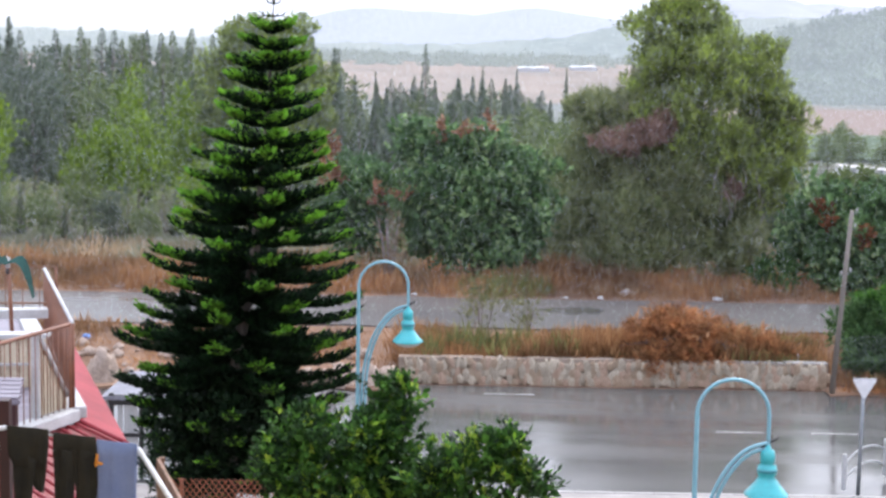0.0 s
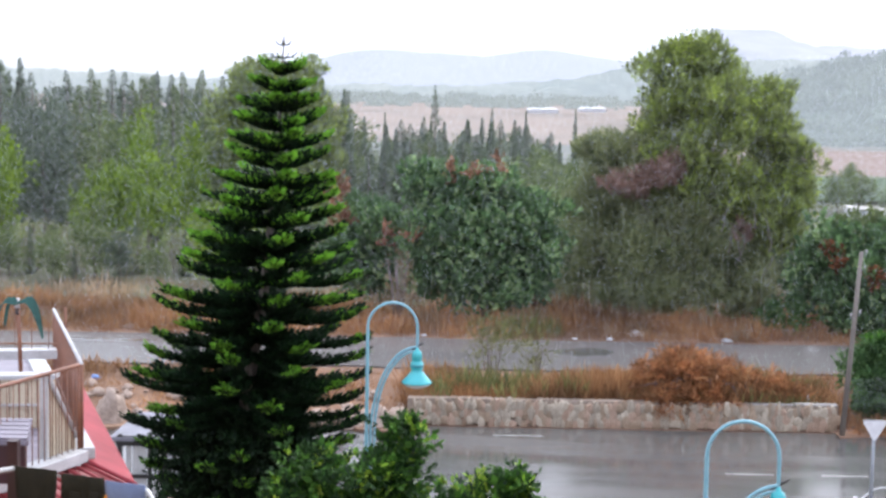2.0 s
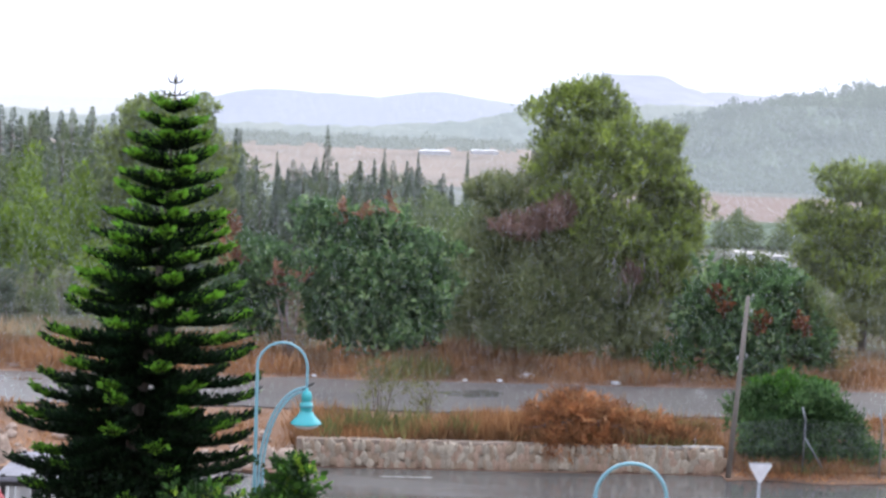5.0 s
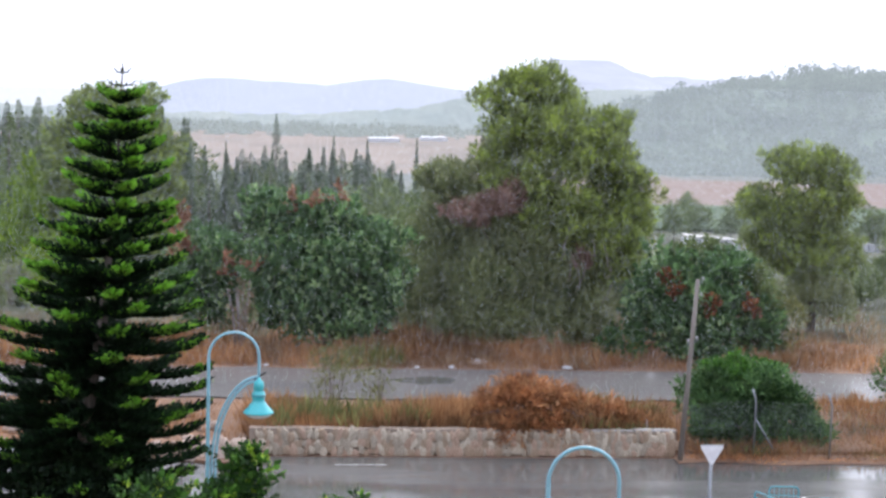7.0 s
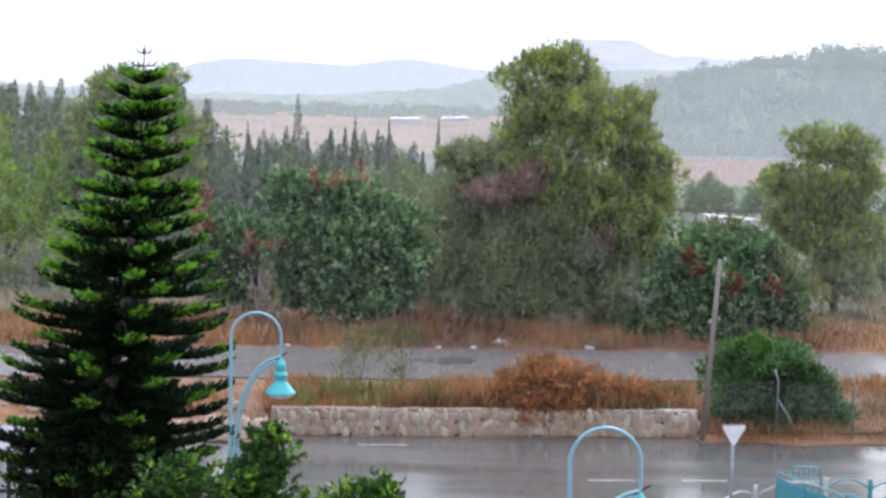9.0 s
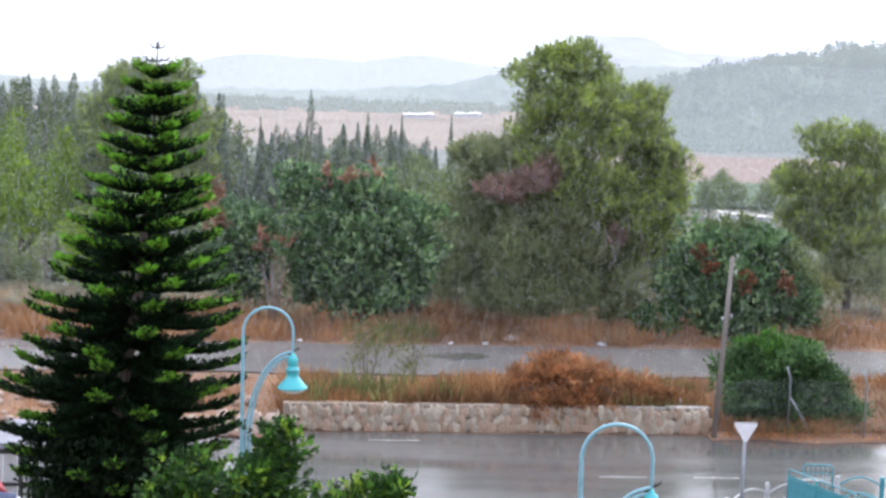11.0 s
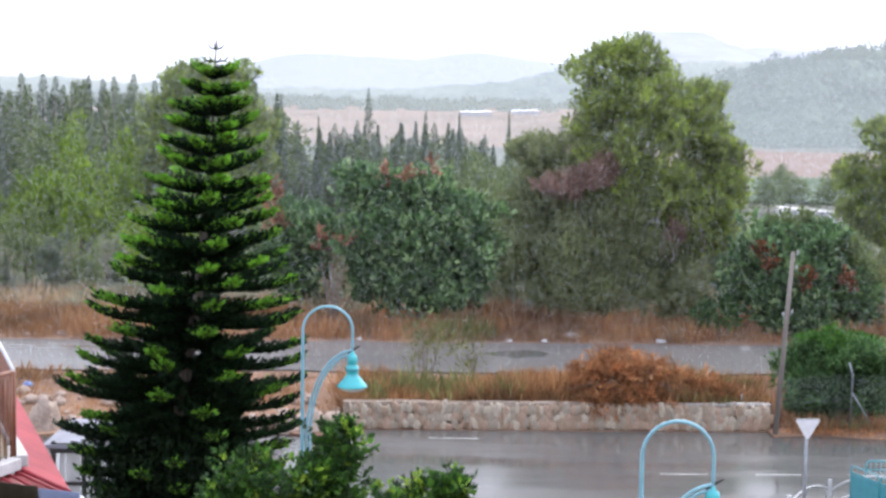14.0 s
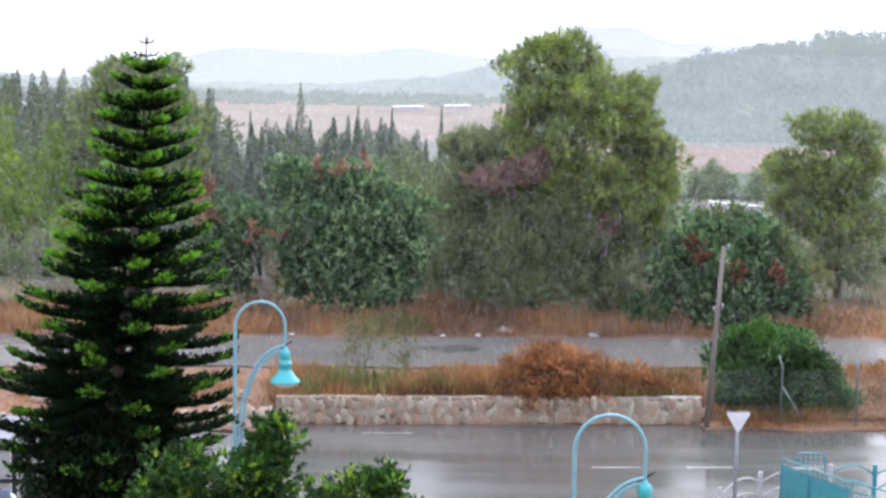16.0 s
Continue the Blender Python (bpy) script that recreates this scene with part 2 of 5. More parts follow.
def part(name, bm, mat, parent, label=""):
    me = bpy.data.meshes.new(name)
    bm.to_mesh(me)
    bm.free()
    me.materials.append(mat)
    return put(name, me, parent, label)


def thing(name, at, label, category, group="", kind="", turn=0.0):
    ob = new(name)
    ob.matrix_basis = pose(*at, 0, 0, turn)
    ob.empty_display_size = 0.1
    return tagged(ob, label, category, group, kind)


def box(bm, size, at, rot=(0, 0, 0), bevel=0.0):
    r = bmesh.ops.create_cube(bm, size=1.0, matrix=pose(*at, *rot) @ Matrix.Diagonal((*size, 1)))
    if bevel:
        es = list({e for v in r["verts"] for e in v.link_edges})
        bmesh.ops.bevel(bm, geom=es, offset=bevel, segments=2, affect="EDGES", profile=0.6)
    return bm


def boxes(*items):
    bm = bmesh.new()
    for it in items:
        box(bm, *it)
    return bm


def tube(bm, points, radii, sides=10):
    """A round tube along points, with a radius at each."""
    pts = [Vector([float(c) for c in p]) for p in points]
    if isinstance(radii, (int, float)):
        radii = [radii] * len(pts)
    radii = [float(r) for r in radii]
    rings, up = [], Vector((0.123, 0.97, 0.2))
    for i, p in enumerate(pts):
        d = (pts[min(i + 1, len(pts) - 1)] - pts[max(i - 1, 0)]).normalized()
        a = d.cross(up if abs(d.dot(up)) < 0.95 else Vector((1, 0, 0))).normalized()
        b = d.cross(a)
        rings.append([bm.verts.new(p + radii[i] * (math.cos(2 * math.pi * k / sides) * a + math.sin(2 * math.pi * k / sides) * b)) for k in range(sides)])
    for r0, r1 in zip(rings, rings[1:]):
        for k in range(sides):
            f = bm.faces.new((r0[k], r0[(k + 1) % sides], r1[(k + 1) % sides], r1[k]))
            f.smooth = True
    bm.faces.new(rings[0][::-1])
    bm.faces.new(rings[-1])
    return bm


def lathe(bm, profile, sides=20, at=(0, 0, 0)):
    rings = [[bm.verts.new((at[0] + r * math.cos(2 * math.pi * k / sides), at[1] + r * math.sin(2 * math.pi * k / sides), at[2] + z)) for k in range(sides)] for r, z in profile]
    for r0, r1 in zip(rings, rings[1:]):
        for k in range(sides):
            bm.faces.new((r0[k], r0[(k + 1) % sides], r1[(k + 1) % sides], r1[k])).smooth = True
    bm.faces.new(rings[0][::-1])
    bm.faces.new(rings[-1])
    return bm


def unit(v):
    return v / (np.linalg.norm(v, axis=-1, keepdims=True) + 1e-9)


def leaf_quads(rng, base, way, length, width):
    """Diamond leaves from base along way."""
    n = len(base)
    way = unit(way)
    side = unit(np.cross(way, rng.normal(size=(n, 3))))
    length = length * rng.uniform(0.65, 1.3, (n, 1))
    width = width * rng.uniform(0.7, 1.3, (n, 1))
    mid = base + way * length * 0.5
    return np.stack([base, mid + side * width * 0.5, base + way * length, mid - side * width * 0.5], 1)


def crown_quads(rng, blobs, clump, per_clump, leaf, cover=1.0, rise=0.5, shell=0.7, flat=1.0, shaded=False, weights=(0.42, 0.36, 0.22)):
    """Leaves in clumps over the skin of ellipsoids (x, y, z, rx, ry, rz). shaded: also gives each leaf the growth (0, 1, 2) of its clump."""
    out, shade = [], []
    for x, y, z, rx, ry, rz in blobs:
        area = 4 * math.pi * ((rx * ry) ** 1.6 / 3 + (rx * rz) ** 1.6 / 3 + (ry * rz) ** 1.6 / 3) ** (1 / 1.6)
        n = max(6, int(cover * area / (clump * clump * 1.6)))
        d = unit(rng.normal(size=(n, 3)))
        depth = rng.uniform(shell, 1.0, (n, 1)) ** 0.6 + rng.normal(0, 0.08, (n, 1))
        c = np.array([x, y, z]) + d * np.array([rx, ry, rz]) * depth
        size = clump * rng.uniform(0.6, 1.4, (n, 1))
        k = np.repeat(np.arange(n), per_clump)
        o = unit(rng.normal(size=(len(k), 3)) + 0.35 * d[k] + np.array([0, 0, 0.2]))
        base = c[k] + o * size[k] * rng.uniform(0.25, 0.95, (len(k), 1)) * np.array([1, 1, flat])
        way = o + 0.5 * rng.normal(size=(len(k), 3)) + np.array([0, 0, rise])
        out.append(leaf_quads(rng, base, way, *leaf))
        shade.append(rng.choice(3, n, p=weights)[k])
    return (np.concatenate(out), np.concatenate(shade)) if shaded else np.concatenate(out)


def lumpy(rng, blobs, n=7, size=(0.32, 0.55), flat=0.75):
    """Each ellipsoid broken into boughs of uneven size."""
    out = []
    for x, y, z, rx, ry, rz in blobs:
        out.append((x, y, z, rx * 0.8, ry * 0.8, rz * 0.8))
        for i in range(n):
            d = unit(rng.normal(size=3) + np.array([0, 0, 0.15]))
            s = rng.uniform(*size)
            k = rng.uniform(0.55, 1.02)
            out.append((x + d[0] * rx * k, y + d[1] * ry * k, z + d[2] * rz * k, rx * s, ry * s, rz * s * flat))
    return out


def plume_quads(rng, blobs, size, needles, leaf, cover=1.0, weights=(0.42, 0.36, 0.22), lift=0.9, shell=0.5):
    """Pine shoots over the skin of ellipsoids: each an upswept brush of fine needles, of one growth (0, 1, 2)."""
    out, shade = [], []
    for x, y, z, rx, ry, rz in blobs:
        area = 4 * math.pi * ((rx * ry) ** 1.6 / 3 + (rx * rz) ** 1.6 / 3 + (ry * rz) ** 1.6 / 3) ** (1 / 1.6)
        n = max(5, int(cover * area / (size * size)))
        d = unit(rng.normal(size=(n, 3)))
        c = np.array([x, y, z]) + d * np.array([rx, ry, rz]) * (rng.uniform(shell, 1.0, (n, 1)) ** 0.5 + rng.normal(0, 0.06, (n, 1)))
        shoot = unit(0.7 * d + rng.normal(0, 0.45, (n, 3)) + np.array([0, 0, lift]))
        ln = size * rng.uniform(0.7, 1.7, (n, 1))
        k = np.repeat(np.arange(n), needles)
        f = rng.uniform(0, 1, (len(k), 1))
        base = c[k] + shoot[k] * ln[k] * f + rng.normal(0, 0.12 * size, (len(k), 3))
        way = shoot[k] * 0.9 + rng.normal(0, 0.5, (len(k), 3))
        out.append(leaf_quads(rng, base, way, *leaf))
        shade.append(rng.choice(3, n, p=weights)[k])
    return np.concatenate(out), np.concatenate(shade)


def trunk_mesh(rng, height, r0, r1, limbs, lean=(0, 0), spread=1.0, mat=None, start=0.3):
    bm = bmesh.new()
    pts = [Vector((lean[0] * t * height + 0.06 * height * 0.15 * math.sin(5 * t + 1), lean[1] * t * height, t * height)) for t in np.linspace(0, 1, 7)]
    tube(bm, pts, list(np.linspace(r0, r1, 7)), 8)
    for i in range(limbs):
        t = float(rng.uniform(start, 0.95))
        a = rng.uniform(0, 2 * math.pi)
        p = pts[0].lerp(pts[-1], t)
        d = Vector((math.cos(a), math.sin(a), 0.0))
        ln = float(spread * rng.uniform(0.6, 1.1) * (1.15 - t))
        mid = p + d * ln * 0.5 + Vector((0, 0, ln * 0.25))
        tube(bm, [p, mid, p + d * ln + Vector((0, 0, ln * 0.7))], [r0 * 0.35 * (1.2 - t), r0 * 0.22 * (1.2 - t), 0.015], 6)
    me = bpy.data.meshes.new("trunk")
    bm.to_mesh(me)
    bm.free()
    me.materials.append(mat or M_BARK)
    return me


def ground_z(x, y):
    """The lie of the land: street, raised bank behind the stone wall, valley falling away."""
    if x < -1.27 and 56 < y < 61:
        return min(0.78, -0.02 + 0.8 * (y - 56) / 4.5)
    if y < 57.2:
        return -0.02
    if x < 12.9:
        z = 0.78
    else:
        z = min(0.78, 0.05 + 0.73 * max(0.0, (y - 56.8) / 5.0))
    if y > 88:
        z = 0.78 - 0.034 * (min(y, 620) - 88)
    return z


# ---- setting: ground, roads, wall ----
rng = np.random.default_rng(7)
ys = [-60, -20, 20, 40, 56, 56.6, 57.19, 57.2, 57.6, 58.4, 59.4, 60.5, 62, 64, 68, 72, 78, 84, 88, 95, 105, 120, 150, 200, 280, 380, 500, 620, 800, 1000, 1150, 1200, 1500, 2000, 3500, 4900]
xs = [-4000, -1500, -600, -250, -120, -60, -40, -30, -22, -16, -10, -6, -1.3, -1.25, 4, 9, 12.85, 12.95, 15, 18, 22, 28, 36, 50, 80, 150, 300, 700, 1600, 4000]
gv, gf = [], []
for y in ys:
    for x in xs:
        gv.append((x, y, ground_z(x, y) + (0.05 * noise.noise((x * 0.3, y * 0.3, 0)) if 58 < y < 62 or 70 < y < 100 else 0)))
for j in range(len(ys) - 1):
    for i in range(len(xs) - 1):
        a = j * len(xs) + i
        gf.append((a, a + 1, a + 1 + len(xs), a + len(xs)))
# valley floor: rain haze painted in as a glow of the ground
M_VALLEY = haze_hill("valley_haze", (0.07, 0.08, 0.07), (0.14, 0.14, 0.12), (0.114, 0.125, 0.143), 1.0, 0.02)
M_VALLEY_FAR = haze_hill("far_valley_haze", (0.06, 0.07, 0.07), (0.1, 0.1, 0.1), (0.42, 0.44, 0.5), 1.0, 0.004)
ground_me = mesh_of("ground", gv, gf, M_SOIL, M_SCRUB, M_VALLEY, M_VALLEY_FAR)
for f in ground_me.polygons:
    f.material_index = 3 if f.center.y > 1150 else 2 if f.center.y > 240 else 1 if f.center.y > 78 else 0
tagged(put("ground", ground_me), "dry reddish soil falling away to a wide valley", "ground", kind="structure")


def strip(name, mat, x0, x1, y0, y1, z, label, category, nx=24, thick=0.12, wob=0.0):
    """A road or pavement slab with an uneven far and near edge."""
    bm = bmesh.new()
    cols = []
    for i in range(nx + 1):
        x = x0 + (x1 - x0) * i / nx
        a, b = y0 + wob * noise.noise((x * 0.4, 3, 1)), y1 + wob * noise.noise((x * 0.4, 9, 2))
        cols.append([bm.verts.new((x, a, z - thick)), bm.verts.new((x, a, z)), bm.verts.new((x, b, z)), bm.verts.new((x, b, z - thick))])
    for c0, c1 in zip(cols, cols[1:]):
        for k in range(3):
            bm.faces.new((c0[k], c1[k], c1[k + 1], c0[k + 1]))
    return tagged(part(name, bm, mat, None), label, category, kind="structure")


strip("road", M_ROAD, -90, 120, 43.45, 56.55, 0.0, "wet dark grey asphalt street with puddles", "road", 60)
strip("road_upper", M_ROAD2, -90, 110, 62.6, 69.2, 0.84, "old grey asphalt road on the raised bank", "road", 120, 0.2, 0.5)
strip("pavement", M_PAVE, -20, 40, 36.0, 43.28, 0.12, "pale concrete pavement beside the street", "pavement", 10)
strip("verge", M_SOIL, 12.6, 60, 55.75, 57.6, 0.03, "reddish soil verge along the street", "verge", 160, 0.1, 0.7)
strip("rubble_ground", M_SOIL, -22, -1.0, 55.3, 57.6, 0.1, "bare pinkish soil at the wall's end", "ground", 30, 0.15, 0.9)

for cx, cy, w, d, seed in ((5.25, 66.6, 2.4, 1.6, 1), (-12.94, 67.4, 3.2, 0.9, 2), (8.91, 65.2, 1.6, 1.0, 3)):
    bm = bmesh.new()
    rim = [bm.verts.new((cx + w * 0.5 * math.cos(a) * (1 + 0.55 * noise.noise((1.7 * math.cos(a), 1.7 * math.sin(a), seed))), cy + d * 0.5 * math.sin(a) * (1 + 0.55 * noise.noise((2.2 * math.sin(a), 2 * math.cos(a) + seed, 1))), 0.845)) for a in np.linspace(0, 6.15, 44)]
    bm.faces.new(rim)
    tagged(part("asphalt_patch", bm, M_ROAD, None), "dark wet repair patch in the old road", "road patch", kind="structure")

kerb = thing("kerb", (0, 43.36, 0), "grey kerb stones between pavement and street", "kerb", kind="structure")
kerb_me = bpy.data.meshes.new("kerb_stone")
kb = box(bmesh.new(), (0.98, 0.16, 0.28), (0, 0, 0), (0, 0, 0), 0.02)
kb.to_mesh(kerb_me)
kb.free()
kerb_me.materials.append(M_KERB)
for i in range(34):
    put("kerb_stone", kerb_me, kerb).matrix_basis = pose(-12.0 + i, 0, 0.0)

marks = thing("road_marking", (0, 0, 0.004), "worn white dashed centre line and edge line", "road marking", kind="structure")
for x0, x1, y in ((1.5, 3.1, 55.35), (8.15, 9.55, 50.65), (10.95, 12.3, 50.65), (13.7, 15.1, 50.66)):
    bm = bmesh.new()
    n = 9
    top = [bm.verts.new((x0 + (x1 - x0) * i / n, y + 0.05 + 0.015 * noise.noise((i, y, x0)), 0)) for i in range(n + 1)]
    low = [bm.verts.new((x0 + (x1 - x0) * i / n, y - 0.05 + 0.015 * noise.noise((i, x0, y)), 0)) for i in range(n + 1)]
    for i in range(n):
        bm.faces.new((low[i], low[i + 1], top[i + 1], top[i]))
    part("dash", bm, M_LINE, marks)

# retaining wall of rough stones
wall = thing("wall_stone", (0, 57, 0), "low retaining wall of rough pinkish fieldstones with concrete coping", "stone wall", kind="structure")
part("wall_core", boxes(((14.0, 0.34, 0.82), (5.75, 0.12, 0.39))), M_MORTAR, wall)
for i in range(10):
    cm = box(bmesh.new(), (1.39, 0.36, 0.05), (-0.55 + 1.4 * i, 0.14, 0.82 + 0.012 * math.sin(i * 2.3)), (0, 0.6 * math.sin(i), 0), 0.012)
    part("coping", cm, M_KERB if i > 7 else M_MORTAR, wall, "pale concrete coping" if i > 7 else "")

# ---- hills and distance ----
def ridge(name, mat, y, x0, x1, z0, heights, label, depth, nx=150, rough=1.0, seed=1, bumps=0.0):
    """A long hill: heights are (x, z) along its crest; the slope runs down towards the valley."""
    bm = bmesh.new()
    hx, hz = [h[0] for h in heights], [h[1] for h in heights]
    rows = []
    for j in range(13):
        t = j / 12
        row = []
        for i in range(nx + 1):
            x = x0 + (x1 - x0) * i / nx
            crest = np.interp(x, hx, hz)
            s = t * t * (3 - 2 * t)
            z = z0 + (crest - z0) * s + rough * noise.fractal((x * 4 / (x1 - x0) * 6, t * 3, seed), 0.9, 2.1, 5) * (0.25 + t)
            if bumps and j:
                z += bumps * (abs(noise.noise((x * 0.09, t * 40, seed))) + 0.8 * abs(noise.noise((x * 0.25, t * 60, seed + 5))))
            row.append(bm.verts.new((x, y - depth * (1 - t), z)))
        rows.append(row)
    for r0, r1 in zip(rows, rows[1:]):
        for i in range(nx):
            bm.faces.new((r0[i], r0[i + 1], r1[i + 1], r1[i])).smooth = True
    back = [bm.verts.new((v.co.x, y + depth, z0)) for v in rows[-1]]
    for i in range(nx):
        bm.faces.new((rows[-1][i], rows[-1][i + 1], back[i + 1], back[i]))
    return tagged(part(name, bm, mat, None), label, "hill", kind="structure")


# the hills themselves glow, in place of the rain haze before them
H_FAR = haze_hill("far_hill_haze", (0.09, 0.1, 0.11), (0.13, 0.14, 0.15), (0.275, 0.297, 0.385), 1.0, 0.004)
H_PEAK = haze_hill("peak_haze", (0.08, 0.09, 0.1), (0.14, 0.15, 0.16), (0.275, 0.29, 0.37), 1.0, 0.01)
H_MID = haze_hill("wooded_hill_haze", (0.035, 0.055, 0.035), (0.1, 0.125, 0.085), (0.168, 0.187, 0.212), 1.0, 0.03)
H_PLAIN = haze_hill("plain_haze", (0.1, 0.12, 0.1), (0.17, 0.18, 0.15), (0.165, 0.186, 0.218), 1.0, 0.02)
ridge("hill_far", H_FAR, 1400, -665, 525, -24, [(-665, -2.7), (-189.4, -12.0), (-132.0, 2.65), (-57.0, 14.3), (22.9, 10.6), (76.0, 17.7), (125.2, 9.2), (525, 0.8)], "pale blue far hills with rain haze in their glow", 230, rough=2)
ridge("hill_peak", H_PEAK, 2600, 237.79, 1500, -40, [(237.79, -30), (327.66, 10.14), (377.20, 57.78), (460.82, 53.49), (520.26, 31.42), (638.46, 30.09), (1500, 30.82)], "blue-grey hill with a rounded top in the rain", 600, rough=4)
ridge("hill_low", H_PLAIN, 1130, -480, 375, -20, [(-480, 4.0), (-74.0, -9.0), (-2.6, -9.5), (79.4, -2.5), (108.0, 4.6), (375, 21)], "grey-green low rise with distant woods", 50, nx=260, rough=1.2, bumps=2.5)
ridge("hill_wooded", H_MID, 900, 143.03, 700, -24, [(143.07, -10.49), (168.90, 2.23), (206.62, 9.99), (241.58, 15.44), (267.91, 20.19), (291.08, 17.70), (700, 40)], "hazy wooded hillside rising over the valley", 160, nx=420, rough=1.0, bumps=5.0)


def field(name, mat, x0, x1, y0, y1, label, lift=0.15):
    v = [(x, y, ground_z(x, y) + lift) for y in np.linspace(y0, y1, 8) for x in np.linspace(x0, x1, 12)]
    f = [(j * 12 + i, j * 12 + i + 1, j * 12 + i + 13, j * 12 + i + 12) for j in range(7) for i in range(11)]
    tagged(put(name, mesh_of(name, v, f, mat)), label, "field", kind="structure")


# field colours, each with the haze added as emission
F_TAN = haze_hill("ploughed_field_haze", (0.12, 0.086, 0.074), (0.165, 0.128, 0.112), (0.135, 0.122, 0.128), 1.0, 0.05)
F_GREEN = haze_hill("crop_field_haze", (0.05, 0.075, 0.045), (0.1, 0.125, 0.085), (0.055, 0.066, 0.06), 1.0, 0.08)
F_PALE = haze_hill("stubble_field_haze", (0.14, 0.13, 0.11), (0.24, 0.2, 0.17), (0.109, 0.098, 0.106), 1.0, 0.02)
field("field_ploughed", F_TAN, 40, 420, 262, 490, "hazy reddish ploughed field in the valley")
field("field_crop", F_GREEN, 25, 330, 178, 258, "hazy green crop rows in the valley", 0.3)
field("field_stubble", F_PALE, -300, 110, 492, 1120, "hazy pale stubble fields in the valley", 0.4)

r = np.random.default_rng(44)
quads = []
for i in range(600):
    x, t = r.uniform(146, 330), r.uniform(0.1, 1.0) ** 0.7
    hill = [(143.07, -10.49), (168.90, 2.23), (206.62, 9.99), (241.58, 15.44), (267.91, 20.19), (291.08, 17.70), (700, 40)]
    top = np.interp(x, [a for a, b in hill], [b for a, b in hill])
    s, big = t * t * (3 - 2 * t), r.uniform(1.6, 3.6)
    z = -24 + (top + 24) * s + big * 0.8
    quads.append(crown_quads(r, [(x, 900 - 160 * (1 - t), z, big, big, big * r.uniform(0.8, 1.7))], big * 0.5, 5, (1.6, 0.9), 0.8))
for i in range(240):
    y, big = r.uniform(570, 770), r.uniform(1.6, 3.0)
    x = r.uniform(0.12, 0.36) * y
    quads.append(crown_quads(r, [(x, y, ground_z(x, y) + big * 0.7, big * 1.3, big, big)], big * 0.5, 4, (1.7, 1.0), 0.7))
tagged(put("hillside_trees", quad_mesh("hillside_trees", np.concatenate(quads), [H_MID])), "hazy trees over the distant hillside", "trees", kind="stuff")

quads = []
for i in range(150):
    y = r.uniform(960, 1085)
    x, big = r.uniform(-0.3, 0.16) * y, r.uniform(1.5, 3.4)
    quads.append(crown_quads(r, [(x + k * big * 1.5, y, ground_z(x, y) + big * 0.5, big, big, big * r.uniform(0.6, 1.2)) for k in range(int(r.integers(1, 6)))], big * 0.5, 4, (2.0, 1.2), 0.7))
# pale glow on the trees stands in for haze
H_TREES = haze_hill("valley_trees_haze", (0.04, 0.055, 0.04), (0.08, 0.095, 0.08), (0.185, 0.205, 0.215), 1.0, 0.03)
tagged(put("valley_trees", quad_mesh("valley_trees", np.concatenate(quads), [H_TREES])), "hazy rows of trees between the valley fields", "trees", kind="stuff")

# ---- street lamps ----
def street_lamp(at, label, turn=0.0):
    lamp = thing("street_lamp", at, label, "street lamp", "street lamps", turn=turn)
    bm = bmesh.new()
    arch = [(0, 0, 0.12), (0, 0, 3.0), (0, 0, 6.5)] + [(0.5 - 0.5 * math.cos(a), 0, 6.5 + 0.5 * math.sin(a)) for a in np.linspace(0.15, math.pi, 18)] + [(1.0, 0, 6.15), (1.0, 0, 6.0)]
    tube(bm, arch, [0.055, 0.046, 0.032] + [0.028] * 20, 12)
    part("post", bm, M_LAMPBLUE, lamp)
    for k, off in enumerate((-0.037, 0.037)):
        bm = bmesh.new()
        arm = [(0.12 + off, 0, 3.2), (0.12 + off, 0, 4.3)] + [(0.12 + off + (0.88 - off) * (1 - math.cos(a)), 0, 4.3 + (1.76 - off) * math.sin(a)) for a in np.linspace(0.1, 1.5, 16)] + [(1.02, 0, 6.08 - off)]
        tube(bm, arm, 0.028, 10)
        part("arm", bm, M_LAMPBLUE, lamp)
    part("clip", tube(bmesh.new(), [(0.9, 0, 6.05), (1.14, 0, 6.2)], 0.025, 8), M_BLACK, lamp)
    part("base_plate", box(bmesh.new(), (0.3, 0.3, 0.03), (0, 0, 0.13), (0, 0, 0), 0.006), M_LAMPBLUE, lamp)
    head = part("lamp_head", lathe(bmesh.new(), [(0.03, 6.09), (0.045, 6.03), (0.085, 6.01), (0.105, 5.96), (0.105, 5.84), (0.08, 5.81), (0.13, 5.79), (0.135, 5.67), (0.11, 5.63), (0.14, 5.59), (0.19, 5.52), (0.25, 5.45), (0.305, 5.39), (0.31, 5.365), (0.29, 5.36)], 28, (1.0, 0, 0)), M_BELL, lamp, "turquoise bell-shaped lamp head")
    part("band", lathe(bmesh.new(), [(0.137, 5.75), (0.143, 5.74), (0.143, 5.71), (0.137, 5.7)], 24, (1.0, 0, 0)), M_TEAL, head)
    part("lens", lathe(bmesh.new(), [(0.27, 5.37), (0.24, 5.31), (0.14, 5.27), (0.02, 5.26)], 24, (1.0, 0, 0)), M_LENS, head, "pale glass lens")
    return lamp


street_lamp((-1.60, 35.4, 0), "pale blue arched street lamp with a turquoise bell shade", 2)
street_lamp((3.65, 24.3, 0), "pale blue arched street lamp near the pavement's bend", -3)

